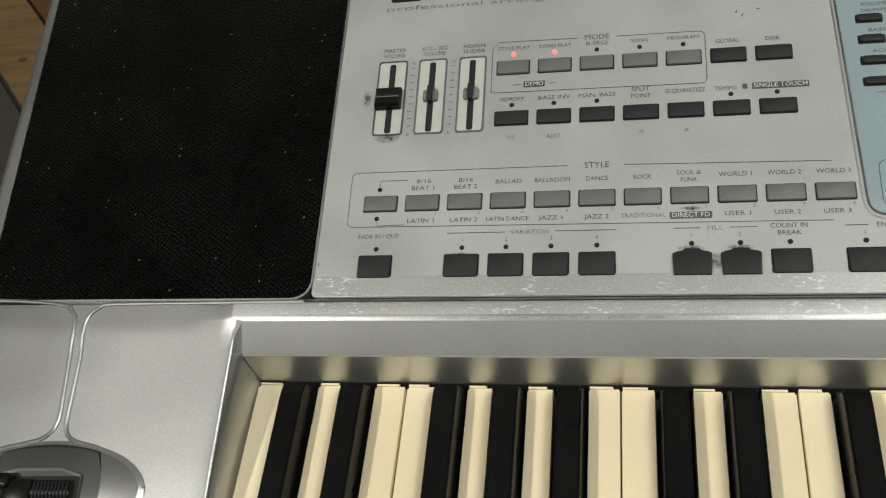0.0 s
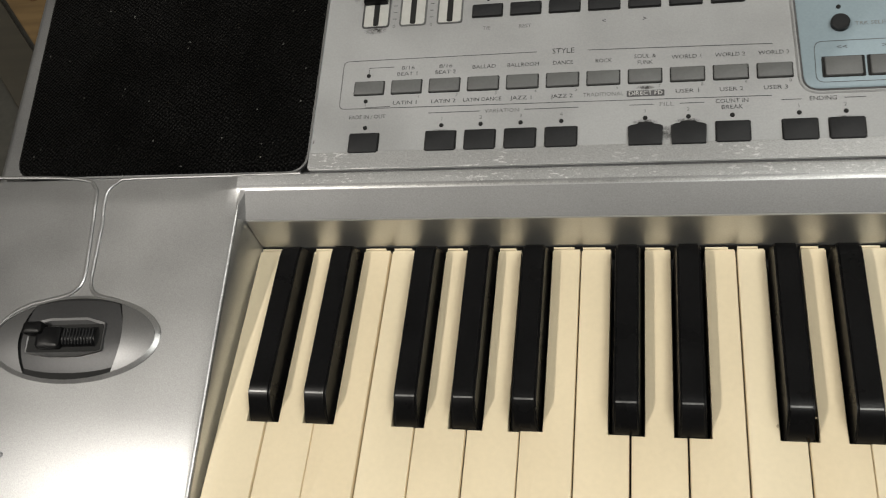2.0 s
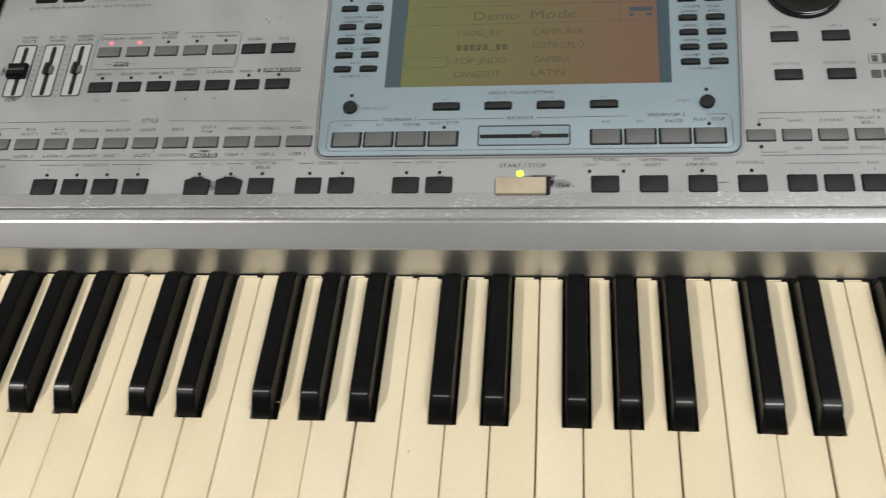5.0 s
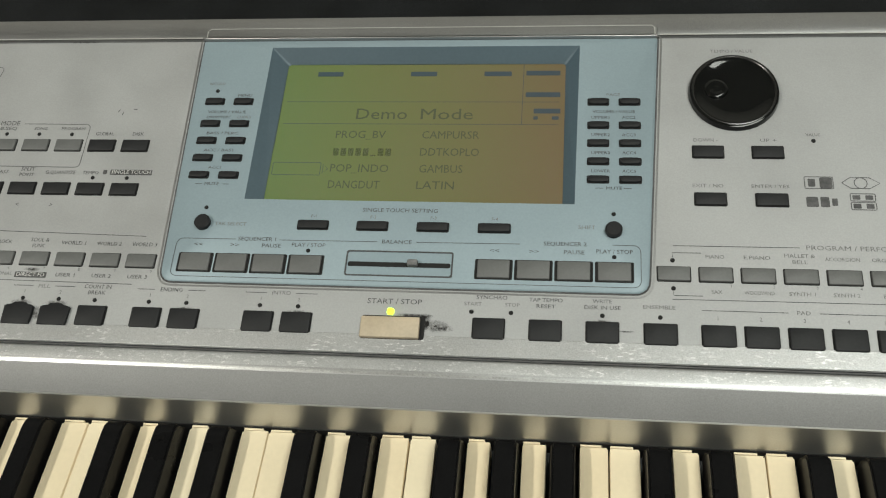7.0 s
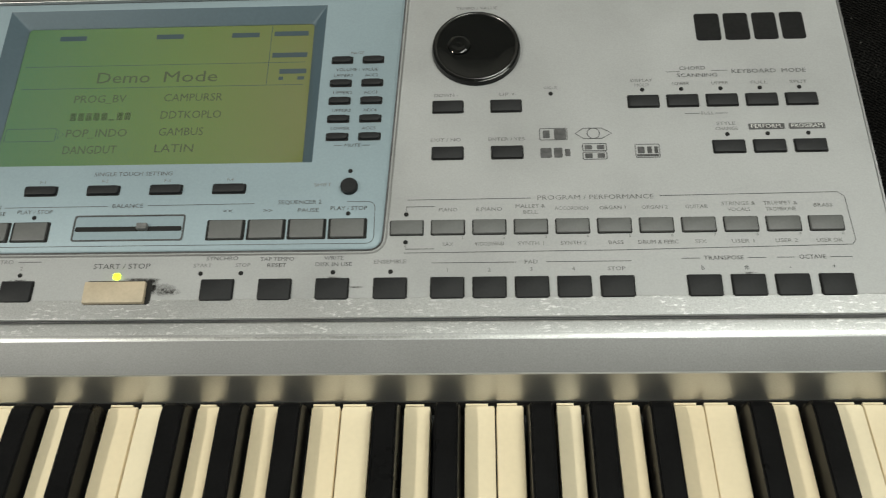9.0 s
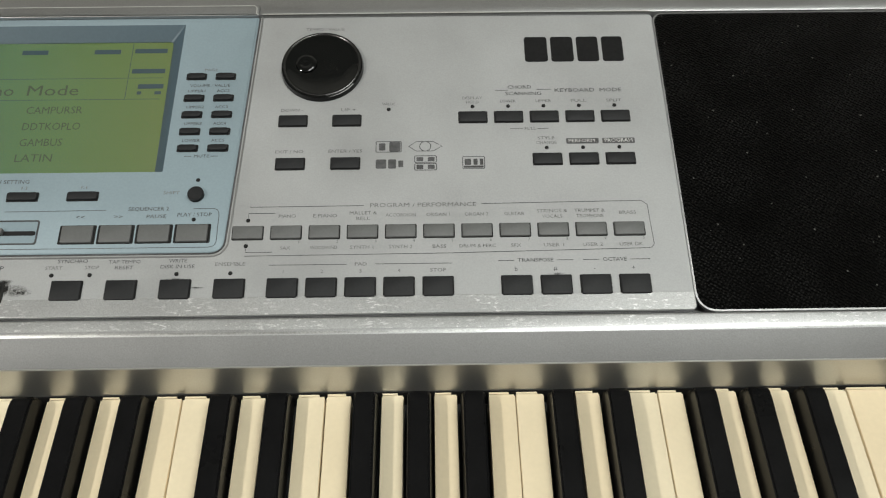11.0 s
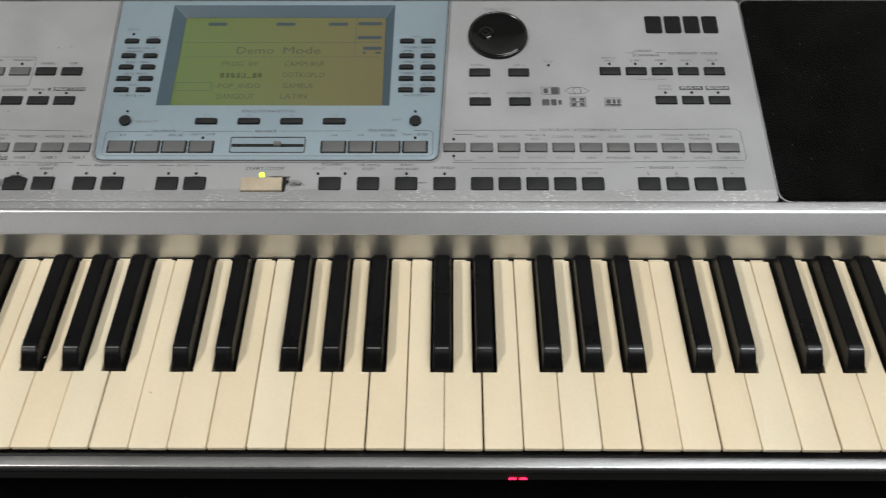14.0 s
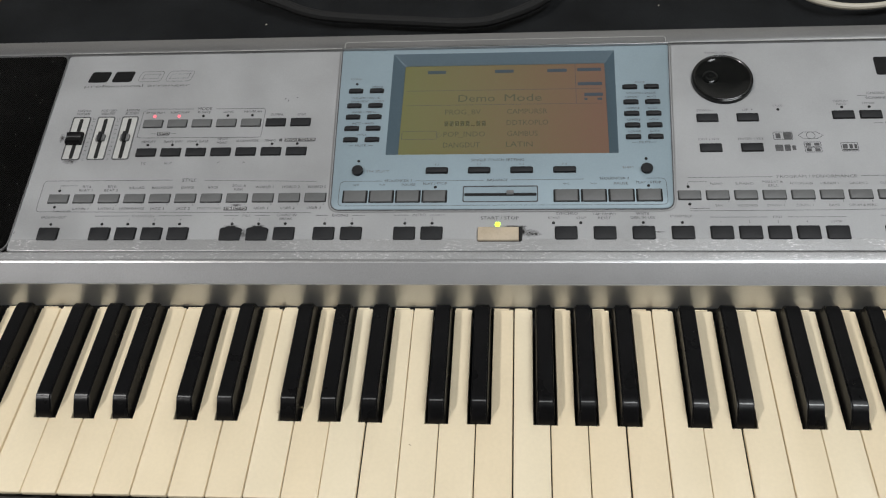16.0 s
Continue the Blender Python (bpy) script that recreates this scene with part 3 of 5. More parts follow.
for x in (0.0006, 0.8481):
    [slip.verts.new((x, y, z)) for y, z in SLIP]
slip.verts.ensure_lookup_table()
for i in range(8):
    f = slip.faces.new([slip.verts[k] for k in (i, (i + 1) % 8, 8 + (i + 1) % 8, 8 + i)])
    f.material_index = 1 if i in (3, 4, 5) else 2 if i == 6 else 0
slip_strip = part("key_slip", slip, M_SHELL, keyboard, "narrow silver strip before the keys")
slip_strip.data.materials.append(M_RIM)
slip_strip.data.materials.append(M_CASE_GREY)

# keys
BLACK_SHIFT = {1: -0.0017, 2: 0.0019, 4: -0.0032, 5: -0.0006, 6: 0.0024}
HEAD, REAR = 0.0525, 0.1434


def white_mesh(left, right, name):
    """One white key: a wide head and a tail narrowed by the black keys beside it."""
    g = 0.00036
    a = g + left
    b = PITCH - g - right
    h = HEAD - 0.0006
    pts = [(g, -0.002), (PITCH - g, -0.002)]
    if right:
        pts += [(PITCH - g, h), (b, h)]
    pts += [(b, REAR), (a, REAR)]
    if left:
        pts += [(a, h), (g, h)]
    radii = [0.0012, 0.0012] + [0.0] * (len(pts) - 2)
    pts = fillet(pts, radii, 3)
    bm = slab(pts, -0.0026, 0.0, 0.0007)
    box(a, 0.007, -0.0155, b, REAR, -0.0024, bm)
    # lower step of the tail, slit across
    box(a + 0.0004, REAR - 0.0005, -0.006, b - 0.0004, REAR + 0.0012, -0.0014, bm)
    box(a + 0.0004, REAR + 0.0015, -0.006, b - 0.0030, REAR + 0.0025, -0.0014, bm)
    return mesh_of(name, bm, M_IVORY, True, 40)


def black_mesh():
    """One black key: slightly hollow front, softly rounded top edges, rear end rolled down."""
    bm = bmesh.new()
    w0, w1 = 0.0061, 0.0052
    sect = [(0.0520, 0.0008, w0 - 0.0001), (0.0528, 0.0026, 0.0057), (0.0548, 0.0055, 0.00535), (0.0585, 0.0088, w1), (0.0620, 0.0116, w1), (0.0670, 0.0118, w1), (0.1340, 0.0118, w1),
            (0.1382, 0.0112, w1), (0.1408, 0.0096, w1), (0.1420, 0.0068, w1 + 0.0002), (0.1424, 0.0030, w0 - 0.0002)]
    ring = []
    for y, z, w in sect:
        ring.append([bm.verts.new(c) for c in ((-w0, y, -0.004), (-w, y, z), (w, y, z), (w0, y, -0.004))])
    for a, b in zip(ring, ring[1:]):
        for i in range(3):
            bm.faces.new((a[i], a[i + 1], b[i + 1], b[i]))
    bm.faces.new(ring[0][::-1])
    bm.faces.new(ring[-1])
    edges = [e for e in bm.edges if all(v.co.z > 0.0005 for v in e.verts) and abs(e.verts[0].co.x - e.verts[1].co.x) < 0.001]
    bmesh.ops.bevel(bm, geom=edges, offset=0.0009, segments=3, affect="EDGES", clamp_overlap=True)
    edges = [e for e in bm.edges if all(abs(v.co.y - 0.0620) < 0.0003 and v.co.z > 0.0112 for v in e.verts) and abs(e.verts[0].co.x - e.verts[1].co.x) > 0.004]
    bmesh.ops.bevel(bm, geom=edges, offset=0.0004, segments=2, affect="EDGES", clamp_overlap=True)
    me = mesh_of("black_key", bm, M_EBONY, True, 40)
    me.materials.append(M_EBONY_GLINT)
    # the narrow front bevel takes the painted highlight
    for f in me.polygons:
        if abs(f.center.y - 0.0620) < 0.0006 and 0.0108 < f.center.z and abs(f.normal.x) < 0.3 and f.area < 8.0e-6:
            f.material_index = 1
    return me


CUT = 0.0072
white_kinds = {}
for j in range(7):
    lft = max(0.0, CUT + BLACK_SHIFT[j]) if j in BLACK_SHIFT else 0.0
    rgt = max(0.0, CUT - BLACK_SHIFT[j + 1]) if j + 1 in BLACK_SHIFT else 0.0
    white_kinds[j] = white_mesh(lft, rgt, "white_key")
white_last = white_mesh(0.0, 0.0, "white_key")
black_kind = black_mesh()
rng = random.Random(5)
for i in range(36):
    me = white_last if i == 35 else white_kinds[i % 7]
    place("white_key", me, pose(PITCH * i + rng.uniform(-0.00024, 0.00024), rng.uniform(-0.0002, 0.0002), KEY_Z + rng.uniform(-0.00025, 0.00015)), keyboard)
for i in range(1, 35):
    if i % 7 in BLACK_SHIFT:
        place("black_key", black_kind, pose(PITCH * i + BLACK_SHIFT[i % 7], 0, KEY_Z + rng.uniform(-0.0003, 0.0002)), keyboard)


# control panel
def P(u, v, w=0.0):
    """A pose on the panel, from millimetres across and up it."""
    return PANEL @ pose(u / 1000, v / 1000, w / 1000)


mm = lambda pts: [(x / 1000, y / 1000) for x, y in pts]  # noqa: E731
plate_edge = fillet(mm([(29.6, -7.0), (747.0, -7.0), (746.5, 178.2), (30.6, 178.2)]), 0.003)
LCD_OUT = fillet(mm([(303.2, 74.5), (475.3, 74.3), (476.7, 172.5), (302.6, 172.5)]), 0.0004, 3)
LCD_IN = fillet(mm([(311.6, 74.6), (469.2, 74.6), (469.2, 164.6), (312.0, 164.6)]), 0.0018, 3)
SCREEN_DEEP = 5.0


def face_plate():
    """The control panel's thin plate, cut out under the display."""
    bm = bmesh.new()
    hole = [tuple(q) for q in inset(LCD_OUT, -0.0006)]
    top = inset(plate_edge, 0.0005)
    low_ring = [bm.verts.new((x, y, -0.0012)) for x, y in plate_edge]
    mid_ring = [bm.verts.new((x, y, -0.0005)) for x, y in plate_edge]
    top_ring = [bm.verts.new((x, y, 0.0)) for x, y in top]
    in_top = [bm.verts.new((x, y, 0.0)) for x, y in hole]
    in_low = [bm.verts.new((x, y, -0.0012)) for x, y in hole]
    for r, q in ((low_ring, mid_ring), (mid_ring, top_ring), (in_top, in_low)):
        for i in range(len(r)):
            bm.faces.new((r[i], r[(i + 1) % len(r)], q[(i + 1) % len(q)], q[i]))
    for r, q in ((top_ring, in_top), (low_ring, in_low)):
        edges = [bm.edges.get((w[i], w[(i + 1) % len(w)])) for w in (r, q) for i in range(len(w))]
        bmesh.ops.triangle_fill(bm, edges=edges, use_beauty=True)
    bmesh.ops.recalc_face_normals(bm, faces=bm.faces)
    return bm


plate = part("control_panel", face_plate(), M_PLATE, keyboard, "matt silver control panel with worn print", PANEL)

lip_edge = fillet(mm([(29.8, -6.8), (746.8, -6.8), (746.7, 2.6), (30.0, 2.6)]), [0.0028, 0.0028, 0.0004, 0.0004])
part("front_lip", slab(lip_edge, -0.0004, 0.00035, 0.0003), M_DECK, plate, "scuffed metallic front edge of the panel", PANEL, smooth=False)
for u0, u1 in ((33.0, 259.5), (520.0, 745.0)):
    part("edge_line", stroke(mm([(u0, 179.4), (u1, 179.4)]), 0.0007, 0.0015), M_BRIGHT, plate, "thin bright metal edge", PANEL, smooth=False)
blue_edge = fillet(mm([(266.5, 27.1), (511.0, 27.1), (518.5, 177.6), (260.9, 177.6)]), [0.007, 0.007, 0.001, 0.001])


def display_panel():
    """Pale blue raised plate with a window for the screen."""
    bm = bmesh.new()
    top, low = inset(blue_edge, 0.0010), blue_edge
    n = len(low)
    r0 = [bm.verts.new((x, y, -0.001)) for x, y in low]
    r1 = [bm.verts.new((x, y, 0.0004)) for x, y in low]
    r2 = [bm.verts.new((x, y, 0.0011)) for x, y in top]
    for a, b in ((r0, r1), (r1, r2)):
        for i in range(n):
            bm.faces.new((a[i], a[(i + 1) % n], b[(i + 1) % n], b[i]))
    hole = [bm.verts.new((x, y, 0.0011)) for x, y in LCD_OUT]
    edges = [bm.edges.get((r2[i], r2[(i + 1) % n])) for i in range(n)]
    edges += [bm.edges.new((hole[i], hole[(i + 1) % len(hole)])) for i in range(len(hole))]
    bmesh.ops.triangle_fill(bm, edges=edges, use_beauty=True)
    return bm


display = part("display_panel", display_panel(), M_BLUE, keyboard, "pale blue raised panel round the screen", PANEL)
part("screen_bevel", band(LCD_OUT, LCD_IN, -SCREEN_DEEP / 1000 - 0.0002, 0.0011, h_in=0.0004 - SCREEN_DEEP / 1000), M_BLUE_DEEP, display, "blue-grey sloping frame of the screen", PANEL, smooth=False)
screen = part("screen", slab(mm([(306, 73.6), (474.8, 73.6), (474.8, 168), (306, 168)]), -0.0006, 0.00006), M_LCD, display, "backlit liquid crystal screen, green to amber", P(0, 0, -SCREEN_DEEP), smooth=False)


def ribs():
    """Upright cylinder lenses side by side, their flat back on the cells."""
    bm = bmesh.new()
    r, first, last, n = 0.0002, 1021, 1582, 8
    y0, y1, low, apex = 0.0738, 0.1678, 0.00002, 0.0005
    front = []
    for k in range(first, last):
        for j in range(n):
            x = LENS_PITCH * (j / n - 0.5)
            front.append((LENS_PITCH * (k + 0.5) + x, apex - r + math.sqrt(r * r - x * x)))
    front.append((LENS_PITCH * last, apex - r + math.sqrt(r * r - LENS_PITCH ** 2 / 4)))
    a = [bm.verts.new((x, y0, z)) for x, z in front]
    b = [bm.verts.new((x, y1, z)) for x, z in front]
    for i in range(len(front) - 1):
        bm.faces.new((a[i], a[i + 1], b[i + 1], b[i]))
    c = [bm.verts.new((front[i][0], y, low)) for i, y in ((0, y0), (-1, y0), (-1, y1), (0, y1))]
    bm.faces.new(c[::-1])
    bm.faces.new((c[0], c[3], b[0], a[0]))
    bm.faces.new((c[2], c[1], a[-1], b[-1]))
    return bm


# added lens sheet, imitates how the screen's tint shifts with the view
part("screen_film", ribs(), M_TINT_LENS, screen, "clear ribbed sheet added to imitate the screen's tint shift", P(0, 0, -SCREEN_DEEP), smooth=False)

hood_edge = fillet(mm([(260.9, 177.9), (518.5, 177.9), (518.9, 187.0), (260.5, 187.0)]), [0.0005, 0.0005, 0.004, 0.004])
hood = part("display_hood", slab(hood_edge, -0.001, 0.0024, 0.0012), M_SHELL, keyboard, "silver lip over the display panel", PANEL)
part("hood_line", stroke(mm([(262.4, 178.6), (262.4, 183.2), (264.0, 184.9), (515.4, 184.9), (517.0, 183.2), (517.0, 178.6)]), 0.0006, 0.00256), M_BRIGHT, hood, m=PANEL, smooth=False)
groove = [tuple(q) for q in inset(blue_edge, -0.0009)]
part("display_groove", band(groove, blue_edge, -0.0005, 0.00012), M_INK, keyboard, "dark gap round the display panel", PANEL, smooth=False)
ledge = [tuple(q) for q in inset(blue_edge, -0.0024)]
part("display_ledge", band(ledge, [tuple(q) for q in inset(blue_edge, -0.0016)], -0.0005, 0.0003), M_SHELL, keyboard, m=PANEL, smooth=False)

# speakers
grille_l = fillet(mm([(-135.5, -7.2), (29.0, -7.2), (30.0, 177.2), (-140.0, 177.2)]), [0.010, 0.010, 0.006, 0.009], 7)
grille_r = fillet(mm([(747.8, -7.2), (911.5, -7.2), (915.5, 177.2), (747.2, 177.2)]), [0.010, 0.010, 0.009, 0.006], 7)
for edge in (grille_l, grille_r):
    part("speaker_grille", slab(edge, -0.001, 0.0022, 0.0016), M_CLOTH, keyboard, "black cloth speaker grille, dusty", PANEL)
    part("grille_rim", band([tuple(p) for p in inset(edge, -0.0011)], [tuple(p) for p in inset(edge, -0.0001)], -0.001, 0.0006), M_SHELL, keyboard, m=PANEL)

BUTTONS = {}


def button(u, v, w, h, material, parent, name="button", high=1.3, r=0.6):
    key = (w, h, material.name, high, r, name)
    if key not in BUTTONS:
        k = [x / 1000 for x in (-w / 2, -h / 2, w / 2, h / 2)]
        BUTTONS[key] = mesh_of(name, slab(rounded(*k, r / 1000, 2), -0.001, high / 1000, 0.0005), material, True, 40)
    base = DISPLAY_UP if parent is display else 0.0
    return place(name, BUTTONS[key], P(u, v, base), parent)


SURROUND = {}


def surround(u, v, w, h, parent):
    """The thin dark gap round a button."""
    key = (w, h)
    if key not in SURROUND:
        o = rounded(-(w / 2 + 0.5) / 1000, -(h / 2 + 0.5) / 1000, (w / 2 + 0.5) / 1000, (h / 2 + 0.5) / 1000, 0.0007, 2)
        SURROUND[key] = mesh_of("button_gap", slab(o, -0.0002, 0.00012), M_VOID, False)
    place("button_gap", SURROUND[key], P(u, v, DISPLAY_UP if parent is display else 0.0), parent)


LED_DARK = mesh_of("indicator", lathe([(0.0011, -0.0002), (0.0011, 0.0003), (0.0007, 0.0007), (0, 0.0008)], n=12), M_VOID)
LED_RED = mesh_of("indicator", lathe([(0.0012, -0.0002), (0.0012, 0.0004), (0.0008, 0.0010), (0, 0.0012)], n=14), M_RED)
LED_LIME = mesh_of("indicator", slab(rounded(-0.0017, -0.0016, 0.0017, 0.0016, 0.0011, 3), -0.0002, 0.0010, 0.0004), M_LIME)


def led(u, v, parent=None, me=None):
    parent = parent or plate
    place("indicator", me or LED_DARK, P(u, v, DISPLAY_UP if parent is display else 0.0), parent)


def words(text, u, v, size, parent=None, ink=None, width=0.0, w=0.0, shear=0.0, name="lettering", left=False):
    """Printed words centred on u, v; size is the capitals' height in millimetres, width the run's length."""
    parent = parent or plate
    cu = bpy.data.curves.new(name, "FONT")
    cu.body, cu.size, cu.resolution_u = text, size / 1000 / 0.72, 2
    cu.align_x, cu.align_y, cu.shear = ("LEFT" if left else "CENTER"), "CENTER", shear
    tmp = bpy.data.objects.new(name, cu)
    me = bpy.data.meshes.new_from_object(tmp)
    bpy.data.objects.remove(tmp)
    bpy.data.curves.remove(cu)
    me.materials.clear()
    me.materials.append(ink or M_INK)
    xs = [vt.co.x for vt in me.vertices]
    span = (max(xs) - min(xs)) if xs else 1
    sx = width / 1000 / span if width else 1.0
    base = DISPLAY_UP if parent is display else 0.0
    return place(name, me, P(u, v, base + 0.15 + w) @ Matrix.Diagonal((sx, 1, 1, 1)), parent)


def lines(runs, width=0.35, parent=None, ink=None, name="printed_line"):
    parent = parent or plate
    base = DISPLAY_UP if parent is display else 0.0
    for r, closed in runs:
        part(name, stroke(mm(r), width / 1000, 0.00013, None, closed), ink or M_INK, parent, m=P(0, 0, base), smooth=False)


def bar(u, v, w, h, ink=None, parent=None, name="printed_bar", lift=0.1):
    parent = parent or plate
    o = rounded(-w / 2000, -h / 2000, w / 2000, h / 2000, min(w, h) / 8000, 2)
    base = DISPLAY_UP if parent is display else 0.0
    return place(name, mesh_of(name, slab(o, -0.0001, 0.00003), ink or M_INK, False), P(u, v, base + lift), parent)


# left button field
L = [58.0 + 19.6 * i for i in range(11)]
for u in L:
    surround(u, 37.8, 15.2, 7.2, plate)
    button(u, 37.8, 15.2, 7.2, M_GREY, plate)
for i, u in enumerate(L[3:10]):
    surround(u, 107.0, 15.0, 7.0, plate)
    button(u, 107.0, 15.0, 7.0, M_GREY if i < 5 else M_RUBBER, plate)
    surround(u, 79.6, 15.0, 7.0, plate)
    button(u, 79.6, 15.0, 7.0, M_RUBBER, plate)
    led(u, 114.2, me=LED_RED if i < 2 else None) if i < 5 else None
    if i not in (3, 4):
        led(u, 86.6)
BOTTOM = [58.0, 97.2, 116.8, 136.4, 156.0, 234.4, 263.4, 283.2, 321.5, 341.0, 435.6, 462.5, 489.2, 516.0, 542.3, 561.6, 581.0, 600.3, 619.8, 659.0, 678.7, 698.4, 718.0]
for u in BOTTOM:
    surround(u, 7.0, 14.8, 10.4, plate)
    button(u, 7.0, 14.8, 10.4, M_RUBBER, plate, high=1.7)
for u in (58.0, 97.2, 116.8, 136.4, 156.0, 195.2, 214.8, 234.4, 263.4, 283.2, 321.5, 341.0, 489.2, 516.0):
    led(u, 15.6)
led(427.0, 15.6), led(446.0, 15.6), led(57.0, 45.0), led(56.8, 30.5), led(522.5, 45.2), led(522.5, 30.6)
# the two fill buttons, their tops worn into humps
for u in (195.2, 214.8):
    hump = mm([(-7.6, -5.2), (7.6, -5.2), (8.0, 4.2), (6.4, 5.0), (4.0, 5.4), (3.0, 6.3), (-3.0, 6.3), (-4.0, 5.4), (-6.4, 5.0), (-8.0, 4.2)])
    place("button", mesh_of("button", slab(hump, -0.001, 0.0018, 0.0005), M_RUBBER), P(u, 6.6), plate, "charcoal rubber button, rubbed and grimy")
start = place("start_button", mesh_of("start_button", slab(rounded(-0.0144, -0.0053, 0.0144, 0.0053, 0.0006, 2), -0.001, 0.0026, 0.0006), M_BUFF, True, 40), P(388.2, 5.8), plate, "buff rubber start button")
# offset black slab paints the shade in the button's hole
part("button_gap", slab(rounded(-0.0146, -0.0056, 0.0168, 0.0064, 0.0014, 3), -0.0004, 0.00042), M_VOID, plate, "black slab that paints the shaded gap beside the start button", P(388.2, 5.8), smooth=False)
led(387.6, 14.4, me=LED_LIME)

# right button field
R = [522.9 + 19.53 * i for i in range(11)]
for u in R:
    surround(u, 38.0, 15.2, 7.2, plate)
    button(u, 38.0, 15.2, 7.2, M_GREY, plate)
for i, u in enumerate(R[6:]):
    surround(u, 107.3, 15.0, 6.8, plate)
    button(u, 107.3, 15.0, 6.8, M_RUBBER, plate)
    led(u, 114.4)
    if i > 1:
        surround(u, 80.2, 15.0, 6.8, plate)
        button(u, 80.2, 15.0, 6.8, M_RUBBER, plate)
        led(u, 87.3)
for u in (542.0, 571.3):
    for v in (106.0, 78.8):
        surround(u, v, 15.0, 6.8, plate)
        button(u, v, 15.0, 6.8, M_RUBBER, plate)
led(594.0, 113.0)

# dial
part("dial", lathe([(0.0232, -0.0005), (0.0232, 0.0006), (0.0226, 0.0028), (0.0220, 0.0031), (0.0200, 0.0031), (0.0190, 0.0026), (0.013, 0.0020), (0.006, 0.0016), (0, 0.0015)]), M_GLOSS, plate, "glossy black dished data dial", P(556.5, 141.8))
part("dial_ring", lathe([(0.0218, 0.0030), (0.0215, 0.00345), (0.0211, 0.0036), (0.0205, 0.0033), (0.0203, 0.0030)]), M_RING, plate, "thin dark silver ring of the dial", P(556.5, 141.8))
part("finger_dimple", lathe([(0.0062, 0.0016), (0.0059, 0.0024), (0.0050, 0.0030), (0.0038, 0.0031), (0.0026, 0.0027), (0.0012, 0.0028), (0, 0.0030)], n=32), M_GLOSS, plate, "small round finger rest", P(547.5, 143.2))

# sliders
for k, (u0, u1) in enumerate(((50.3, 64.9), (70.5, 84.6), (90.5, 103.8))):
    uc = (u0 + u1) / 2
    outer, inner = rounded(u0 / 1000, 0.0733, u1 / 1000, 0.1144, 0.0014, 3), rounded((u0 + 0.7) / 1000, 0.0740, (u1 - 0.7) / 1000, 0.1137, 0.0012, 3)
    part("slider_frame", band(outer, inner, -0.0005, 0.0006), M_INK if k == 0 else M_GREY, plate, m=PANEL)
    part("slider_recess", slab(inner, -0.0008, 0.00015), M_CHROME, plate, m=PANEL, smooth=False)
    part("slider_slot", slab(rounded((uc - 1.5) / 1000, 0.0745, (uc + 1.5) / 1000, 0.1125, 0.0009, 2), -0.0004, 0.0003), M_VOID, plate, m=PANEL, smooth=False)
    if k:
        part("slider_stem", slab(rounded(-0.0036, -0.0030, 0.0036, 0.0030, 0.0008, 2), 0.0, 0.0018, 0.0004), M_INK_FAINT, plate, "bare slider stem, its cap lost", P(uc, 93.5))
        part("slider_post", slab(rounded(-0.0012, -0.004, 0.0012, 0.004, 0.0005, 2), 0.0, 0.0042, 0.0004), M_RUBBER, plate, m=P(uc, 93.5))
cap = bmesh.new()
prof = [(-5.4, 0.5), (-5.2, 3.4), (-4.0, 5.0), (-1.2, 4.4), (0, 4.0), (1.2, 4.4), (4.0, 5.0), (5.2, 3.4), (5.4, 0.5)]
for x in (-0.0062, 0.0062):
    [cap.verts.new((x * (0.93 if z > 3.5 else 1), y / 1000, z / 1000)) for y, z in prof]
cap.verts.ensure_lookup_table()
n = len(prof)
for i in range(n):
    cap.faces.new([cap.verts[k] for k in (i, (i + 1) % n, n + (i + 1) % n, n + i)])
cap.faces.new(cap.verts[:n])
cap.faces.new(cap.verts[n:])
slider_cap = part("slider_cap", cap, M_EBONY, plate, "black plastic slider cap with a pale line", P(57.2, 92.5), smooth=False)
part("cap_line", box(-0.0056, -0.0004, 0.0039, 0.0056, 0.0001, 0.0043), M_GREY, slider_cap, m=P(57.2, 92.5), smooth=False)
for uc in (67.7, 87.5):
    lines([([(uc - 1.0, v), (uc + 1.0, v)], False) for v in range(78, 112, 4)], 0.35)
    words("10", uc, 112.5, 2.0, ink=M_INK_FAINT)
    words("0", uc, 73.5, 2.0, ink=M_INK_FAINT)

# printed frames and rules on the left
lines([(fillet([(106.6, 93.6), (205.0, 93.0), (205.0, 120.8), (165, 121.0)], [2, 3, 3, 0]), False), ([(147, 121.2), (110, 121.6), (106.6, 118.5), (106.6, 93.6)], False)])
lines([(fillet([(143, 54.0), (43.0, 54.0), (43.0, 26.6), (60, 26.4)], [0, 3, 3, 0]), False), ([(60, 26.4), (252, 24.8)], False), ([(168, 53.6), (253.7, 52.0)], False)])
lines([([(57.0, 46.5), (57.0, 49.5), (70, 49.5)], False), ([(56.8, 29.0), (56.8, 26.9), (70, 27.2)], False)])
lines([([(90, 22.6), (116, 22.6)], False), ([(138, 22.6), (164, 22.6)], False), ([(188, 22.6), (199, 22.6)], False), ([(211, 22.6), (222, 22.6)], False),
       ([(256, 22.4), (265, 22.4)], False), ([(283, 22.4), (292, 22.4)], False), ([(313, 22.4), (324, 22.4)], False), ([(339, 22.4), (350, 22.4)], False)])
words("MODE", 156, 121.2, 3.0)
words("STYLE", 156, 53.8, 3.0)
for u, s in zip(L[3:8], ("STYLE PLAY", "SONG PLAY", "B.SEQ", "SONG", "PROGRAM")):
    words(s, u, 117.8, 2.0, width=min(15.5, 2.0 * len(s)))
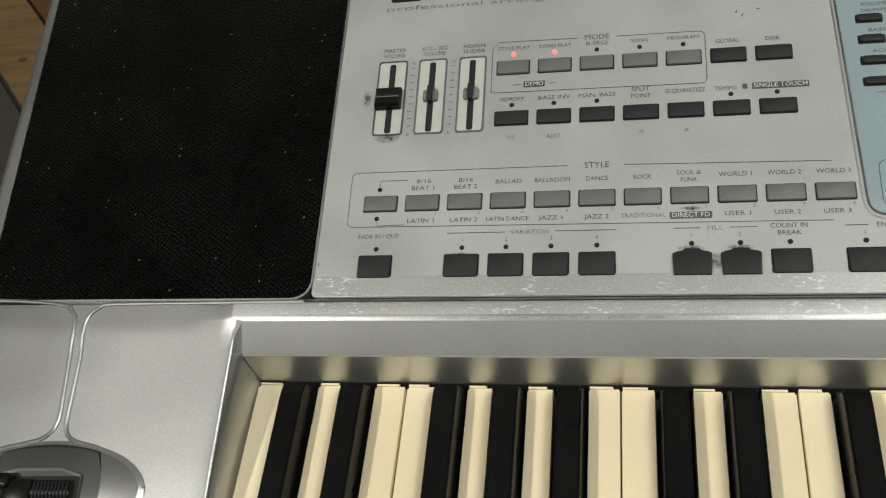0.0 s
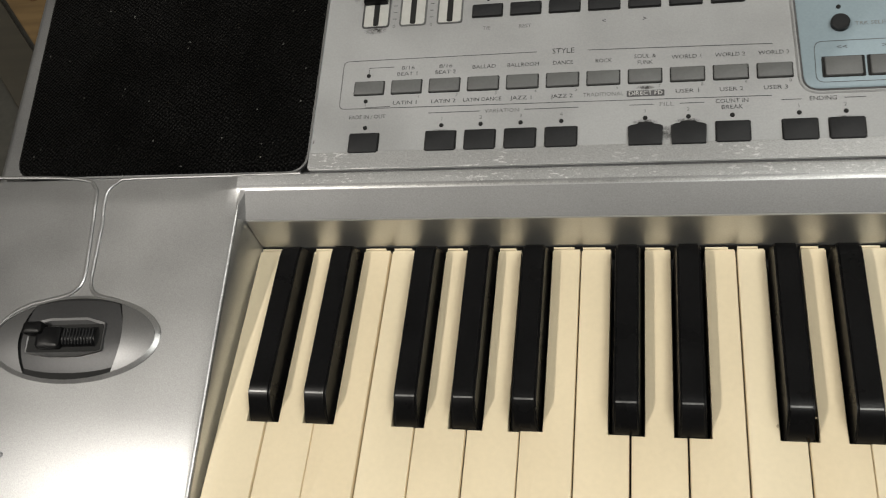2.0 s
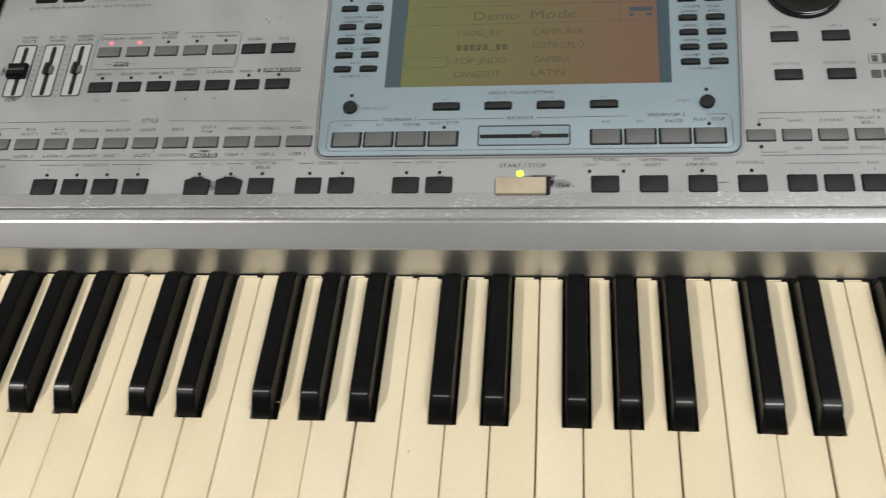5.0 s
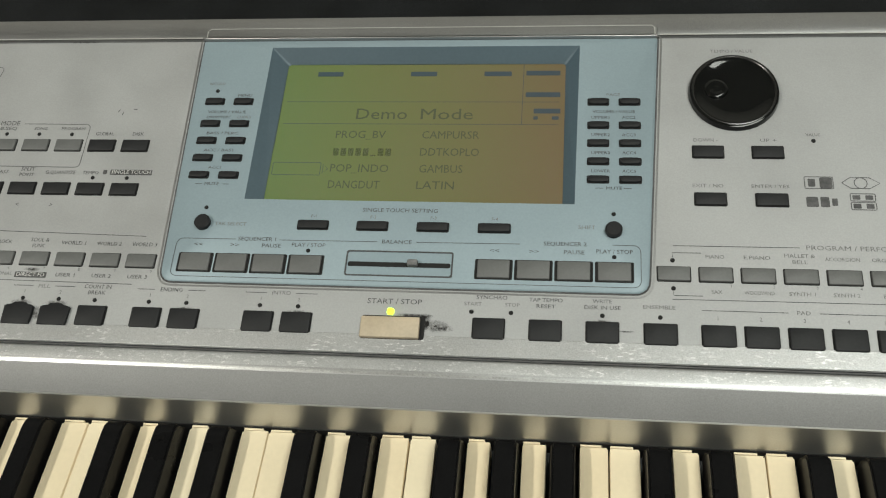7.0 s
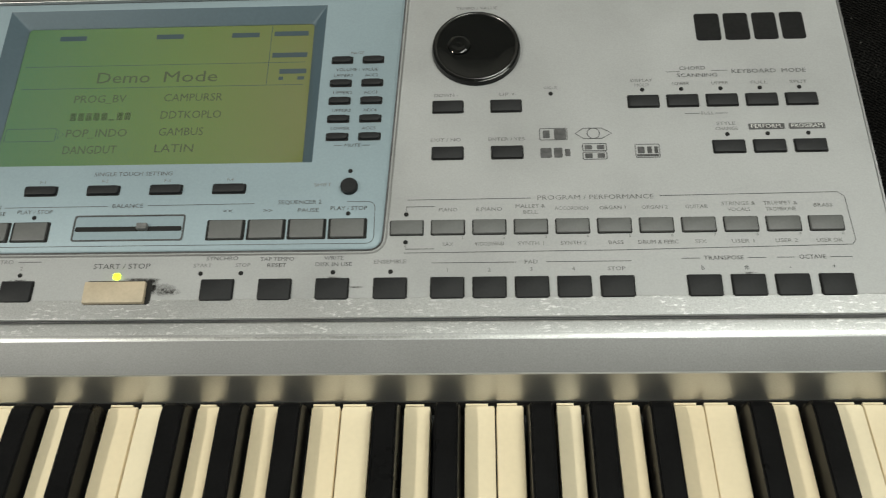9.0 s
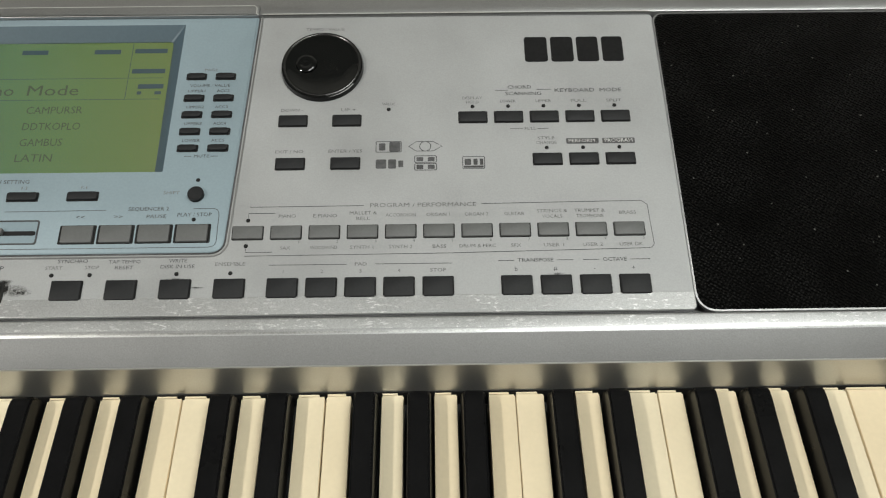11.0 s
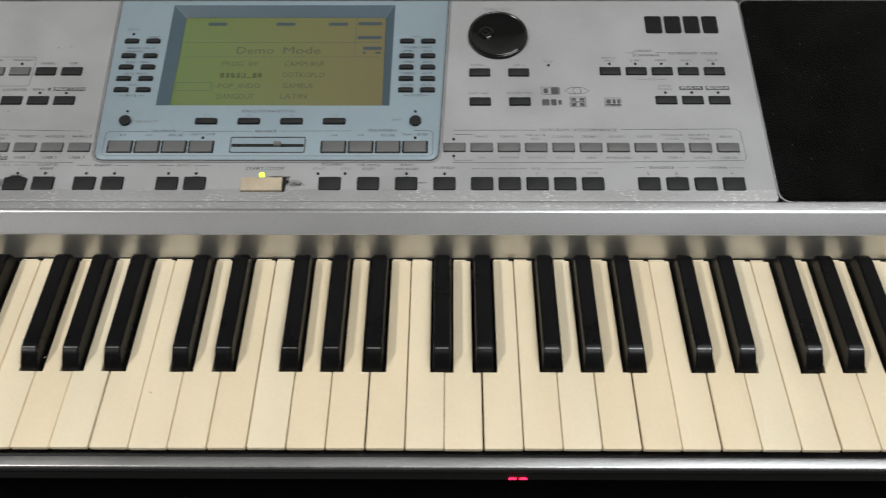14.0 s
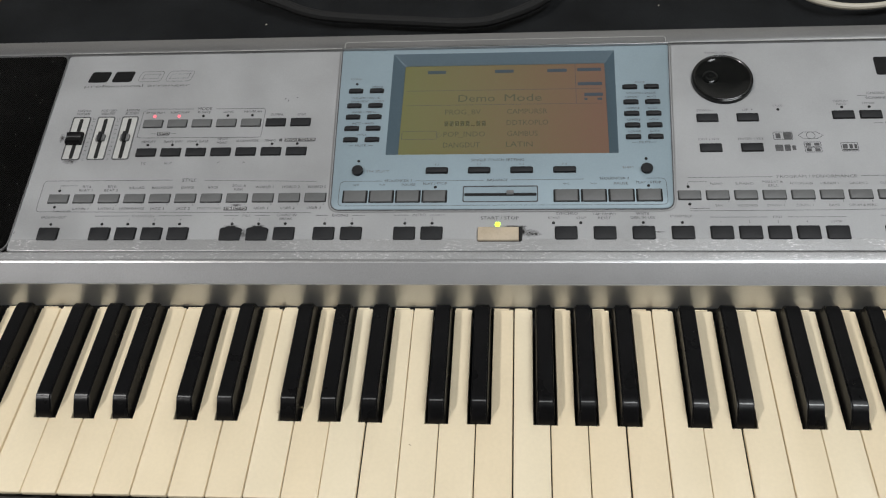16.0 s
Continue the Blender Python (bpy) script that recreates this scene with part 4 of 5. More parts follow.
words("GLOBAL", L[8], 114.6, 2.2, width=10.5), words("DISK", L[9], 114.6, 2.2, width=6.5)
bar(127.0, 97.4, 10.0, 3.2), words("DEMO", 127.0, 97.4, 2.2, ink=M_INK_WHITE, w=0.12, width=8.4)
lines([([(117, 97.4), (120.5, 97.4)], False), ([(133.5, 97.4), (137, 97.4)], False)], 0.3)
for u, s in zip((L[3], L[4], L[5], L[7], L[8]), ("MEMORY", "BASS INV", "MAN. BASS", "G.QUANTIZE", "TEMPO")):
    words(s, u - (2 if s == "TEMPO" else 0), 89.6, 2.2, width=min(17.5, 1.85 * len(s)))
words("SPLIT", L[6], 91.5, 2.2, width=8.0), words("POINT", L[6], 88.0, 2.2, width=8.5)
bar(221.0, 90.2, 2.2, 2.6), bar(236.0, 90.2, 24.0, 3.2), words("SINGLE TOUCH", 236.0, 90.2, 2.2, ink=M_INK_WHITE, w=0.12, width=22.5)
words("TIE", L[3], 69.3, 2.1, ink=M_INK_FAINT), words("REST", L[4], 69.3, 2.1, ink=M_INK_FAINT)
words("<", L[6], 69.5, 2.6), words(">", L[7], 69.5, 2.6)
for k, (a, b) in enumerate((("MASTER", "VOLUME"), ("ACC / SEQ", "VOLUME"), ("ASSIGN", "SLIDER"))):
    u = (57.6, 77.8, 97.4)[k]
    words(a, u, 120.6, 2.2, width=11.0 if k != 1 else 13), words(b, u, 117.6, 2.2, width=11.0)
for u, top, low in zip(L[1:], ("8/16|BEAT 1", "8/16|BEAT 2", "BALLAD", "BALLROOM", "DANCE", "ROCK", "SOUL &|FUNK", "WORLD 1", "WORLD 2", "WORLD 3"),
                       ("LATIN 1", "LATIN 2", "LATIN DANCE", "JAZZ 1", "JAZZ 2", "TRADITIONAL", "", "USER 1", "USER 2", "USER 3")):
    if "|" in top:
        a, b = top.split("|")
        words(a, u, 48.6, 2.2, width=1.7 * len(a)), words(b, u, 45.2, 2.2, width=1.75 * len(b))
    else:
        words(top, u, 47.2, 2.2, width=min(17.0, 1.95 * len(top)))
    if low:
        words(low, u, 28.9, 2.1, width=min(19.0, 1.75 * len(low)), ink=M_INK_FAINT if "TRAD" in low else M_INK)
for k, u in enumerate(L[1:]):
    words(str((k + 1) % 10), u + 6.6, 32.2, 1.7, ink=M_INK_FAINT)
bar(195.4, 28.6, 17.5, 3.2), words("DIRECT FD", 195.4, 28.6, 2.2, ink=M_INK_WHITE, w=0.12, width=15.5)
words("FADE IN / OUT", 58.5, 21.6, 2.2, width=19), words("VARIATION", 127, 22.4, 2.1, ink=M_INK_FAINT, width=17), words("FILL", 205, 22.4, 2.1, ink=M_INK_FAINT, width=6.5)
for k, u in enumerate(L[2:6]):
    words(str(k + 1), u, 19.2, 2.0, ink=M_INK_FAINT)
words("1", 195.2, 19.2, 2.0, ink=M_INK_FAINT), words("2", 214.8, 19.2, 2.0, ink=M_INK_FAINT)
words("COUNT IN", 234.4, 22.8, 2.2, width=14.5), words("BREAK", 234.4, 19.6, 2.2, width=9.5)
words("ENDING", 274, 22.4, 2.2, width=11.5), words("INTRO", 331.5, 22.4, 2.2, ink=M_INK_FAINT, width=9.5)
for u, s in ((263.4, "1"), (283.2, "2"), (321.5, "1"), (341.0, "2")):
    words(s, u, 19.0, 2.0, ink=M_INK_FAINT)
words("START / STOP", 389.0, 19.6, 2.7, width=27)

# the maker's model mark, as plain shapes
mark = bmesh.new()
for u0, u1 in ((55, 71.5), (75, 91.5)):
    slab(fillet(mm([(u0 - 2.4, 149.6), (u1 - 2.4, 149.6), (u1, 160.6), (u0, 160.6)]), 0.0022, 3), 0.00004, 0.00016, bm=mark)
part("model_mark", mark, M_INK_BLACK, plate, "dark slanted blocks of the model mark", PANEL, smooth=False)
mark = bmesh.new()
for u0, u1 in ((97, 116), (120, 141)):
    edge = fillet(mm([(u0 - 2.4, 149.8), (u1 - 2.4, 149.8), (u1, 160.2), (u0, 160.2)]), 0.003, 4)
    stroke(edge, 0.0004, 0.00014, mark, True)
    stroke(inset(edge, 0.0030), 0.0003, 0.00014, mark, True)
part("model_mark", mark, M_INK_FAINT, plate, "thin outlined blocks of the model mark", PANEL, smooth=False)
words("professional arranger", 95.0, 145.6, 2.6, ink=M_INK_FAINT, width=88)
# the maker's name, as four heavy blocks
for k, (u0, u1) in enumerate(((670.8, 683.8), (685.8, 698.6), (700.6, 713.0), (715.0, 727.0))):
    part("maker_mark", slab(fillet(mm([(u0, 144.4), (u1, 144.4), (u1, 161.9), (u0, 161.9)]), 0.0018, 3), 0.00004, 0.00018), M_INK_BLACK, plate, m=PANEL, smooth=False)
# standards badges, as plain shapes
lines([(rounded(587.5, 85.6, 601.0, 92.2, 0.5, 2), True), (disc(613.9, 89.0, 3.0, 20), True), ([(605, 89), (609, 92), (618, 92), (623, 89), (618, 86), (609, 86), (605, 89)], False)], 0.4)
bar(597.6, 88.9, 6.0, 6.0), bar(590.8, 88.9, 3.4, 4.4)
bar(590.3, 78.2, 5.6, 5.6), bar(596.2, 78.2, 4.2, 5.6), bar(600.8, 78.2, 2.6, 4.0)
lines([(rounded(608.2, 79.0, 619.8, 83.0, 0.5, 2), True), (rounded(608.2, 74.2, 619.8, 78.2, 0.5, 2), True)], 0.45)
bar(611.0, 81.0, 3.6, 2.4), bar(617.0, 81.0, 3.6, 2.4), bar(611.0, 76.2, 3.6, 2.6), bar(617.0, 76.2, 3.6, 2.6)
lines([(rounded(633.8, 74.8, 645.4, 82.2, 0.5, 2), True)], 0.4)
bar(636.5, 79.0, 3.4, 3.8), bar(640.6, 79.0, 2.2, 3.8), bar(643.8, 79.0, 1.8, 3.8), bar(639.6, 76.0, 10.5, 1.2)

# right field print
words("DOWN -", 541, 113.0, 2.0, ink=M_INK_FAINT, width=12), words("UP +", 572, 113.0, 2.0, ink=M_INK_FAINT, width=8)
words("EXIT / NO", 541, 86.4, 2.0, ink=M_INK_FAINT, width=15), words("ENTER / YES", 571, 86.4, 2.0, ink=M_INK_FAINT, width=18)
words("VALUE", 594, 116.5, 1.8, ink=M_INK_FAINT, width=7), words("TEMPO / VALUE", 557, 168.8, 2.0, ink=M_INK_FAINT, width=22)
words("CHORD", 666.5, 127.0, 2.3, width=13), words("SCANNING", 668.5, 122.6, 2.3, width=20), words("KEYBOARD  MODE", 704.5, 124.6, 2.5, width=37)
lines([([(653, 125), (660, 125)], False), ([(676, 125.4), (684, 125.4)], False), ([(660, 99.6), (667, 99.6)], False), ([(675, 99.6), (681, 99.6)], False)], 0.3)
words("DISPLAY", R[6], 120.0, 1.9, ink=M_INK_FAINT, width=11), words("HOLD", R[6], 117.2, 1.9, ink=M_INK_FAINT, width=7)
for u, s in zip(R[7:], ("LOWER", "UPPER", "FULL", "SPLIT")):
    words(s, u, 117.6, 1.9, ink=M_INK_FAINT, width=8.5)
words("FULL", 671, 99.6, 1.9, ink=M_INK_FAINT, width=6)
words("STYLE", R[8], 93.4, 1.9, ink=M_INK_FAINT, width=9), words("CHANGE", R[8], 90.4, 1.9, ink=M_INK_FAINT, width=11)
for u, s in ((R[9], "PERFORM."), (R[10], "PROGRAM")):
    bar(u, 91.4, 17.5, 3.4), words(s, u, 91.4, 2.2, ink=M_INK_WHITE, w=0.12, width=15)
words("PROGRAM / PERFORMANCE", 612.5, 53.2, 2.5, ink=M_INK_FAINT, width=55)
lines([([(523, 53.0), (582, 53.2)], False), ([(643, 53.6), (726, 54.4)], False), ([(522, 25.0), (624, 25.4)], False), ([(624, 25.4), (728, 27.0)], False), ([(726, 54.4), (729, 52), (730, 29), (728, 27)], False)], 0.32)
lines([([(522.5, 46.8), (522.5, 49.3), (536, 49.3)], False), ([(522.5, 29.0), (522.5, 27.0), (536, 27.0)], False)], 0.32)
for u, a, b in zip(R[1:], ("PIANO", "E.PIANO", "MALLET &|BELL", "ACCORDION", "ORGAN 1", "ORGAN 2", "GUITAR", "STRINGS &|VOCALS", "TRUMPET &|TROMBONE", "BRASS"),
                   ("SAX", "WOODWIND", "SYNTH 1", "SYNTH 2", "BASS", "DRUM & PERC", "SFX", "USER 1", "USER 2", "USER DK")):
    if "|" in a:
        c, d = a.split("|")
        words(c, u, 48.8, 2.0, ink=M_INK_FAINT, width=1.75 * len(c)), words(d, u, 45.6, 2.0, ink=M_INK_FAINT, width=1.75 * len(d))
    else:
        words(a, u, 47.4, 2.0, ink=M_INK_FAINT, width=1.75 * len(a))
    words(b, u, 29.2, 2.0, ink=M_INK_FAINT, width=min(18.5, 1.7 * len(b)))
for k, u in enumerate(R[1:]):
    words(str((k + 1) % 10), u + 6.8, 32.6, 1.6, ink=M_INK_FAINT)
words("SYNCHRO", 436.5, 23.2, 2.1, width=15), words("START", 427.5, 19.6, 1.9, ink=M_INK_FAINT, width=8.5), words("STOP", 446.5, 19.6, 1.9, ink=M_INK_FAINT, width=7)
words("TAP TEMPO", 462.5, 22.6, 2.0, width=16), words("RESET", 462.5, 19.4, 2.0, width=9)
words("WRITE", 489.2, 22.8, 2.0, width=9), words("DISK IN USE", 489.2, 19.6, 2.0, width=17), words("ENSEMBLE", 515.5, 20.6, 2.0, ink=M_INK_FAINT, width=15)
for k, u in enumerate((542.3, 561.6, 581.0, 600.3)):
    words(str(k + 1), u, 16.0, 2.0, ink=M_INK_FAINT)
words("STOP", 619.8, 16.0, 2.0, ink=M_INK_FAINT, width=8), words("PAD", 581, 19.8, 2.0, ink=M_INK_FAINT, width=6)
words("TRANSPOSE", 669, 20.8, 2.1, width=18), words("OCTAVE", 709, 20.8, 2.1, width=12)
lines([([(535, 19.8), (574, 19.8)], False), ([(588, 19.8), (627, 19.8)], False), ([(650, 20.8), (658, 20.8)], False), ([(680, 20.8), (688, 20.8)], False), ([(693, 20.8), (701, 20.8)], False), ([(717, 20.8), (727, 20.8)], False)], 0.3)
for u, s in ((659, "b"), (678.7, "#"), (698.4, "-"), (718, "+")):
    words(s, u, 16.0, 2.4)

# display panel controls
for k, v in enumerate((135.5, 121.0, 110.1, 99.2, 88.6)):
    for u in (275.3, 291.8, 486.8, 503.0):
        surround(u, v, 10.4, 3.6, display)
        button(u, v, 10.4, 3.6, M_RUBBER, display, "soft_button", 1.7, 1.6)
for u, s in ((283.5, 1), (494.6, -1)):
    part("round_button", lathe([(0.0042, -0.0004), (0.0042, 0.0022), (0.0034, 0.0028), (0, 0.0029)], n=24), M_RUBBER, display, m=P(u, 59.9, DISPLAY_UP))
    led(u, 69.0, display)
for k in range(4):
    u = 342.4 + 31.1 * k
    surround(u, 59.9, 15.6, 4.6, display)
    button(u, 59.9, 15.6, 4.6, M_RUBBER, display, "soft_button", 1.8, 1.2)
    words("F-%d" % (k + 1), u, 65.0, 1.9, display, M_INK_FAINT)
for u in [283.5 + 19.4 * k for k in range(4)] + [436.5 + 19.45 * k for k in range(4)]:
    surround(u, 37.6, 17.6, 9.8, display)
    button(u, 37.6, 15.9, 9.6, M_GREY, display, high=1.3)
led(342.0, 45.4, display), led(494.8, 45.6, display), led(275.5, 142.6, display)
part("balance_frame", band(rounded(0.3622, 0.0324, 0.4163, 0.0462, 0.0012, 3), rounded(0.3629, 0.0331, 0.4156, 0.0455, 0.0010, 3), -0.0002, 0.0004), M_INK, display, m=P(0, 0, DISPLAY_UP))
part("balance_recess", slab(rounded(0.3630, 0.0332, 0.4155, 0.0454, 0.0009, 3), -0.0002, 0.00012), M_BLUE, display, m=P(0, 0, DISPLAY_UP), smooth=False)
part("balance_slot", slab(rounded(0.3634, 0.0375, 0.4152, 0.0400, 0.0008, 2), -0.0002, 0.0003), M_VOID, display, m=P(0, 0, DISPLAY_UP), smooth=False)
part("balance_stem", slab(rounded(-0.0026, -0.0016, 0.0026, 0.0016, 0.0006, 2), 0, 0.0026, 0.0004), M_INK_FAINT, display, "bare grey slider stem", P(396.3, 39.4, DISPLAY_UP))
lines([(fillet([(303, 51.0), (271.5, 51.0), (271.5, 29.8), (507.5, 29.8), (507.5, 52.0), (494, 52.0)], [0, 4, 4, 4, 4, 0]), False), ([(326, 51.0), (377, 51.2)], False), ([(397, 51.3), (449, 51.6)], False)], 0.3, display)
words("SEQUENCER 1", 314.5, 51.2, 2.2, display, width=20), words("SEQUENCER 2", 471, 52.0, 2.2, display, width=21), words("BALANCE", 387, 51.2, 2.2, display, width=15)
for u0, s in ((283.5, 19.4), (436.5, 19.45)):
    for k, t in enumerate(("<<", ">>", "PAUSE", "PLAY / STOP")):
        words(t, u0 + s * k, 47.6 if k < 3 else 48.4, 2.2, display, width=(4.5, 4.5, 10, 17.5)[k])
words("SINGLE TOUCH SETTING", 387, 69.0, 2.3, display, width=39)
words("TRK SELECT", 298.5, 59.6, 2.0, display, M_INK_FAINT, width=17), words("SHIFT", 481.5, 61.4, 2.0, display, M_INK_FAINT, width=8.5)
words("RECORD", 274.5, 147.4, 1.8, display, M_INK_FAINT, width=9), words("MENU", 292, 139.6, 1.8, display, width=8)
words("VOLUME / VALUE", 283.5, 128.6, 1.9, display, width=22), words("DRUM/PERC", 279.5, 125.2, 1.8, display, width=14), words("CHORD", 294, 125.2, 1.8, display, M_INK_FAINT, width=8)
words("BASS / PERC", 283.5, 114.8, 1.8, display, width=18), words("ACC / BASS", 283.5, 104.0, 1.8, display, width=17), words("ACC1", 283.5, 93.2, 1.8, display, width=7)
words("MUTE", 283.5, 83.2, 1.9, display, width=8), words("MUTE", 494.8, 83.6, 1.9, display, width=8), words("PAGE", 494.5, 140.0, 1.8, display, M_INK_FAINT, width=7)
lines([([(274.5, 83.2), (278, 83.2)], False), ([(289, 83.2), (293, 83.2)], False), ([(485.5, 83.6), (489.5, 83.6)], False), ([(499.5, 83.6), (503.5, 83.6)], False)], 0.3, display)
words("VOLUME / VALUE", 494.8, 129.4, 1.9, display, width=22)
for v, a, b in ((125.8, "UPPER1", "ACC2"), (115.1, "UPPER2", "ACC3"), (104.3, "UPPER3", "ACC4"), (93.5, "LOWER", "ACC5")):
    words(a, 488.0, v, 1.8, display, width=9.5), words(b, 502.5, v, 1.8, display, width=7)

# what the screen shows
SCR = 0.56 - SCREEN_DEEP
SCR_U, SCR_V = -1.2, 4.0


def on_screen(text, u, v, size, width, ink=None):
    ob = words(text, u + SCR_U, v + SCR_V, size, display, ink or M_LCD_INK, width=width, w=SCR - DISPLAY_UP - 0.15, name="screen_text")
    return ob


on_screen("Demo", 370.6, 127.1, 7.2, 28.4), on_screen("Mode", 406.6, 127.1, 7.2, 28.6)
for u, v, s, w in ((360.4, 113.9, "PROG_BV", 27.6), (409.8, 113.9, "CAMPURSR", 30.9), (410.0, 103.2, "DDTKOPLO", 31.6), (362.2, 92.8, "POP_INDO", 31.7), (406.2, 92.9, "GAMBUS", 23.0), (360.3, 82.8, "DANGDUT", 27.8), (404.0, 83.0, "LATIN", 19.9)):
    on_screen(s, u, v, 4.9, w)
for k in range(8):
    low = k == 5
    bar(348.2 + 4.1 * k + SCR_U, (101.0 if low else 103.1) + SCR_V, 3.0, 0.7 if low else 4.6, M_LCD_FAINT, display, "screen_bar", SCR - DISPLAY_UP)
for u, v, w in ((338.6, 154.0, 14.6), (392.0, 154.0, 14.8), (433.4, 154.0, 15.1), (458.3, 154.4, 18.6), (458.5, 140.2, 18.8), (461.0, 129.6, 14.3)):
    bar(u + SCR_U, v + SCR_V, w, 3.0, M_LCD_BAR, display, "screen_bar", SCR - DISPLAY_UP)
bar(455.0 + SCR_U, 125.2 + SCR_V, 2.4, 2.0, M_LCD_BAR, display, "screen_bar", SCR - DISPLAY_UP), bar(465.5 + SCR_U, 125.2 + SCR_V, 3.6, 2.0, M_LCD_BAR, display, "screen_bar", SCR - DISPLAY_UP)
for r, c in ((rounded(314.5, 88.6, 341.1, 96.2, 0.6, 2), True), ([(342.3, 95.4), (345.0, 92.5), (342.3, 89.6)], True), ([(316, 135.4), (467, 135.4)], False), ([(316, 121.0), (467, 121.0)], False), ([(447.6, 160), (447.6, 121)], False)):
    part("screen_line", stroke(mm(r), 0.00032, 0.0, None, c), M_LCD_BAR, display, m=P(SCR_U, SCR_V, SCR), smooth=False)

# joystick on the left cheek
CHEEK = Matrix.Translation((-0.0772, 0.0838, 0.802 + CHEEK_SLOPE * 0.0838)) @ Matrix.Rotation(math.atan(CHEEK_SLOPE), 4, "X") @ Matrix.Rotation(radians(2.0), 4, "Z")


def almond(a, b, n=64, p=1.75):
    out = []
    for k in range(n):
        t = 2 * math.pi * k / n
        c, s = math.cos(t), math.sin(t)
        out.append((a * math.copysign(abs(c) ** (2 / p), c), b * math.copysign(abs(s) ** (2 / p), s)))
    return out


oval = part("joystick_bezel", band(almond(0.0462, 0.0222, p=2.0), almond(0.0440, 0.0204, p=1.95), -0.003, 0.0004, h_in=0.0016), M_SHELL, keyboard, "silver oval rim round the joystick", CHEEK)
part("joystick_gap", slab(almond(0.0442, 0.0206, p=1.95), -0.002, 0.0006), M_VOID, oval, "dark gap inside the rim", CHEEK, smooth=False)
SEAM = 0.0272


def dish(side, material, name, label):
    """A piece of the oval dish between two bowed seams; side -1 and 1 are the end caps, 0 the middle."""
    bm = bmesh.new()
    a, b = 0.0438, (0.0203 if side else 0.0190)
    nx, ny = 18, 16
    rows = []
    for i in range(nx + 1):
        row = []
        for j in range(ny + 1):
            s = -1 + 2 * j / ny
            cut = SEAM - 0.0042 * s * s
            if side:
                inner, tip = side * (cut + 0.0004), side * a
                x = inner + (tip - inner) * (i / nx) ** 0.8
                h = b * max(0.0, 1 - (abs(x) / a) ** 1.95) ** (1 / 1.95)
            else:
                x = (cut - 0.0003) * (2 * i / nx - 1)
                h = b * max(0.0, 1 - (abs(x) / a) ** 2.2) ** (1 / 2.2)
            ride = (1 - s * s) * (1 - (x / a) ** 2)
            z = 0.0012 + 0.0042 * ride if side else 0.0010 + 0.0020 * ride + 0.0010 * s * abs(s)
            row.append(bm.verts.new((x, h * s, z)))
        rows.append(row)
    for r, q in zip(rows, rows[1:]):
        for j in range(ny):
            bm.faces.new((r[j], q[j], q[j + 1], r[j + 1]))
    bmesh.ops.remove_doubles(bm, verts=bm.verts, dist=1e-6)
    bmesh.ops.recalc_face_normals(bm, faces=bm.faces)
    return part(name, bm, material, oval, label, CHEEK)


dish(-1, M_CAP, "end_cap", "silver end of the joystick dish")
dish(1, M_CAP, "end_cap", "silver end of the joystick dish")
dish(0, M_OVAL, "joystick_plate", "satin silver middle of the dish")
lens = lambda grow: fillet(mm([(-22.0 - grow, -6.4 - grow), (-10.0, -8.6 - grow), (6.0, -8.6 - grow), (17.0 + grow, -6.0 - grow), (17.0 + grow, 6.0 + grow), (8.0, 8.8 + grow), (-12.0, 8.8 + grow), (-22.0 - grow, 6.6 + grow)]), 0.0012, 3)  # noqa: E731
part("joystick_lip", band(lens(1.0), lens(-0.2), 0.001, 0.0036, h_in=0.0030), M_CAP, oval, "silver rim of the joystick well", CHEEK)
part("joystick_apron", slab(lens(-0.1), 0.0005, 0.0031), M_OVAL, oval, m=CHEEK, smooth=False)
part("joystick_window", slab(rounded(-0.0224, -0.0072, 0.0172, 0.0064, 0.0010, 3), 0.0005, 0.0034), M_VOID, oval, "black well of the joystick", CHEEK, smooth=False)
stick = part("joystick", slab(rounded(-0.0168, -0.0060, -0.0030, 0.0050, 0.0022, 3), 0.003, 0.0068, 0.0016), M_EBONY, oval, "black plastic joystick with a ribbed thumb pad", CHEEK)
pad_curve = bmesh.new()
for x in (-0.0032, 0.0146):
    [pad_curve.verts.new((x, 0.0052 * math.sin(t), 0.0020 + 0.0038 * math.cos(t))) for t in [-1.35 + 0.27 * k for k in range(11)]]
pad_curve.verts.ensure_lookup_table()
for i in range(10):
    pad_curve.faces.new([pad_curve.verts[k] for k in (i, i + 1, 12 + i, 11 + i)])
part("thumb_pad", pad_curve, M_EBONY, stick, "curved black thumb pad", CHEEK)
rib = mesh_of("rib", slab(rounded(-0.00032, -0.0040, 0.00032, 0.0040, 0.0003, 2), 0.0, 0.0011, 0.0002), M_RUBBER, True)
for k in range(10):
    place("rib", rib, CHEEK @ pose(-0.0018 + 0.0017 * k, -0.0002, 0.0051), stick)
part("joystick_tip", slab(rounded(-0.0236, 0.0008, -0.0130, 0.0072, 0.0018, 3), 0.003, 0.0088, 0.0014), M_EBONY, stick, m=CHEEK)

# raised seams that run from the speaker to the joystick
def on_cheek(x, y, up=0.0):
    """A place on the cheek, which swells a little along its rear."""
    return (x, y, CHEEK_LINE(y) + up)


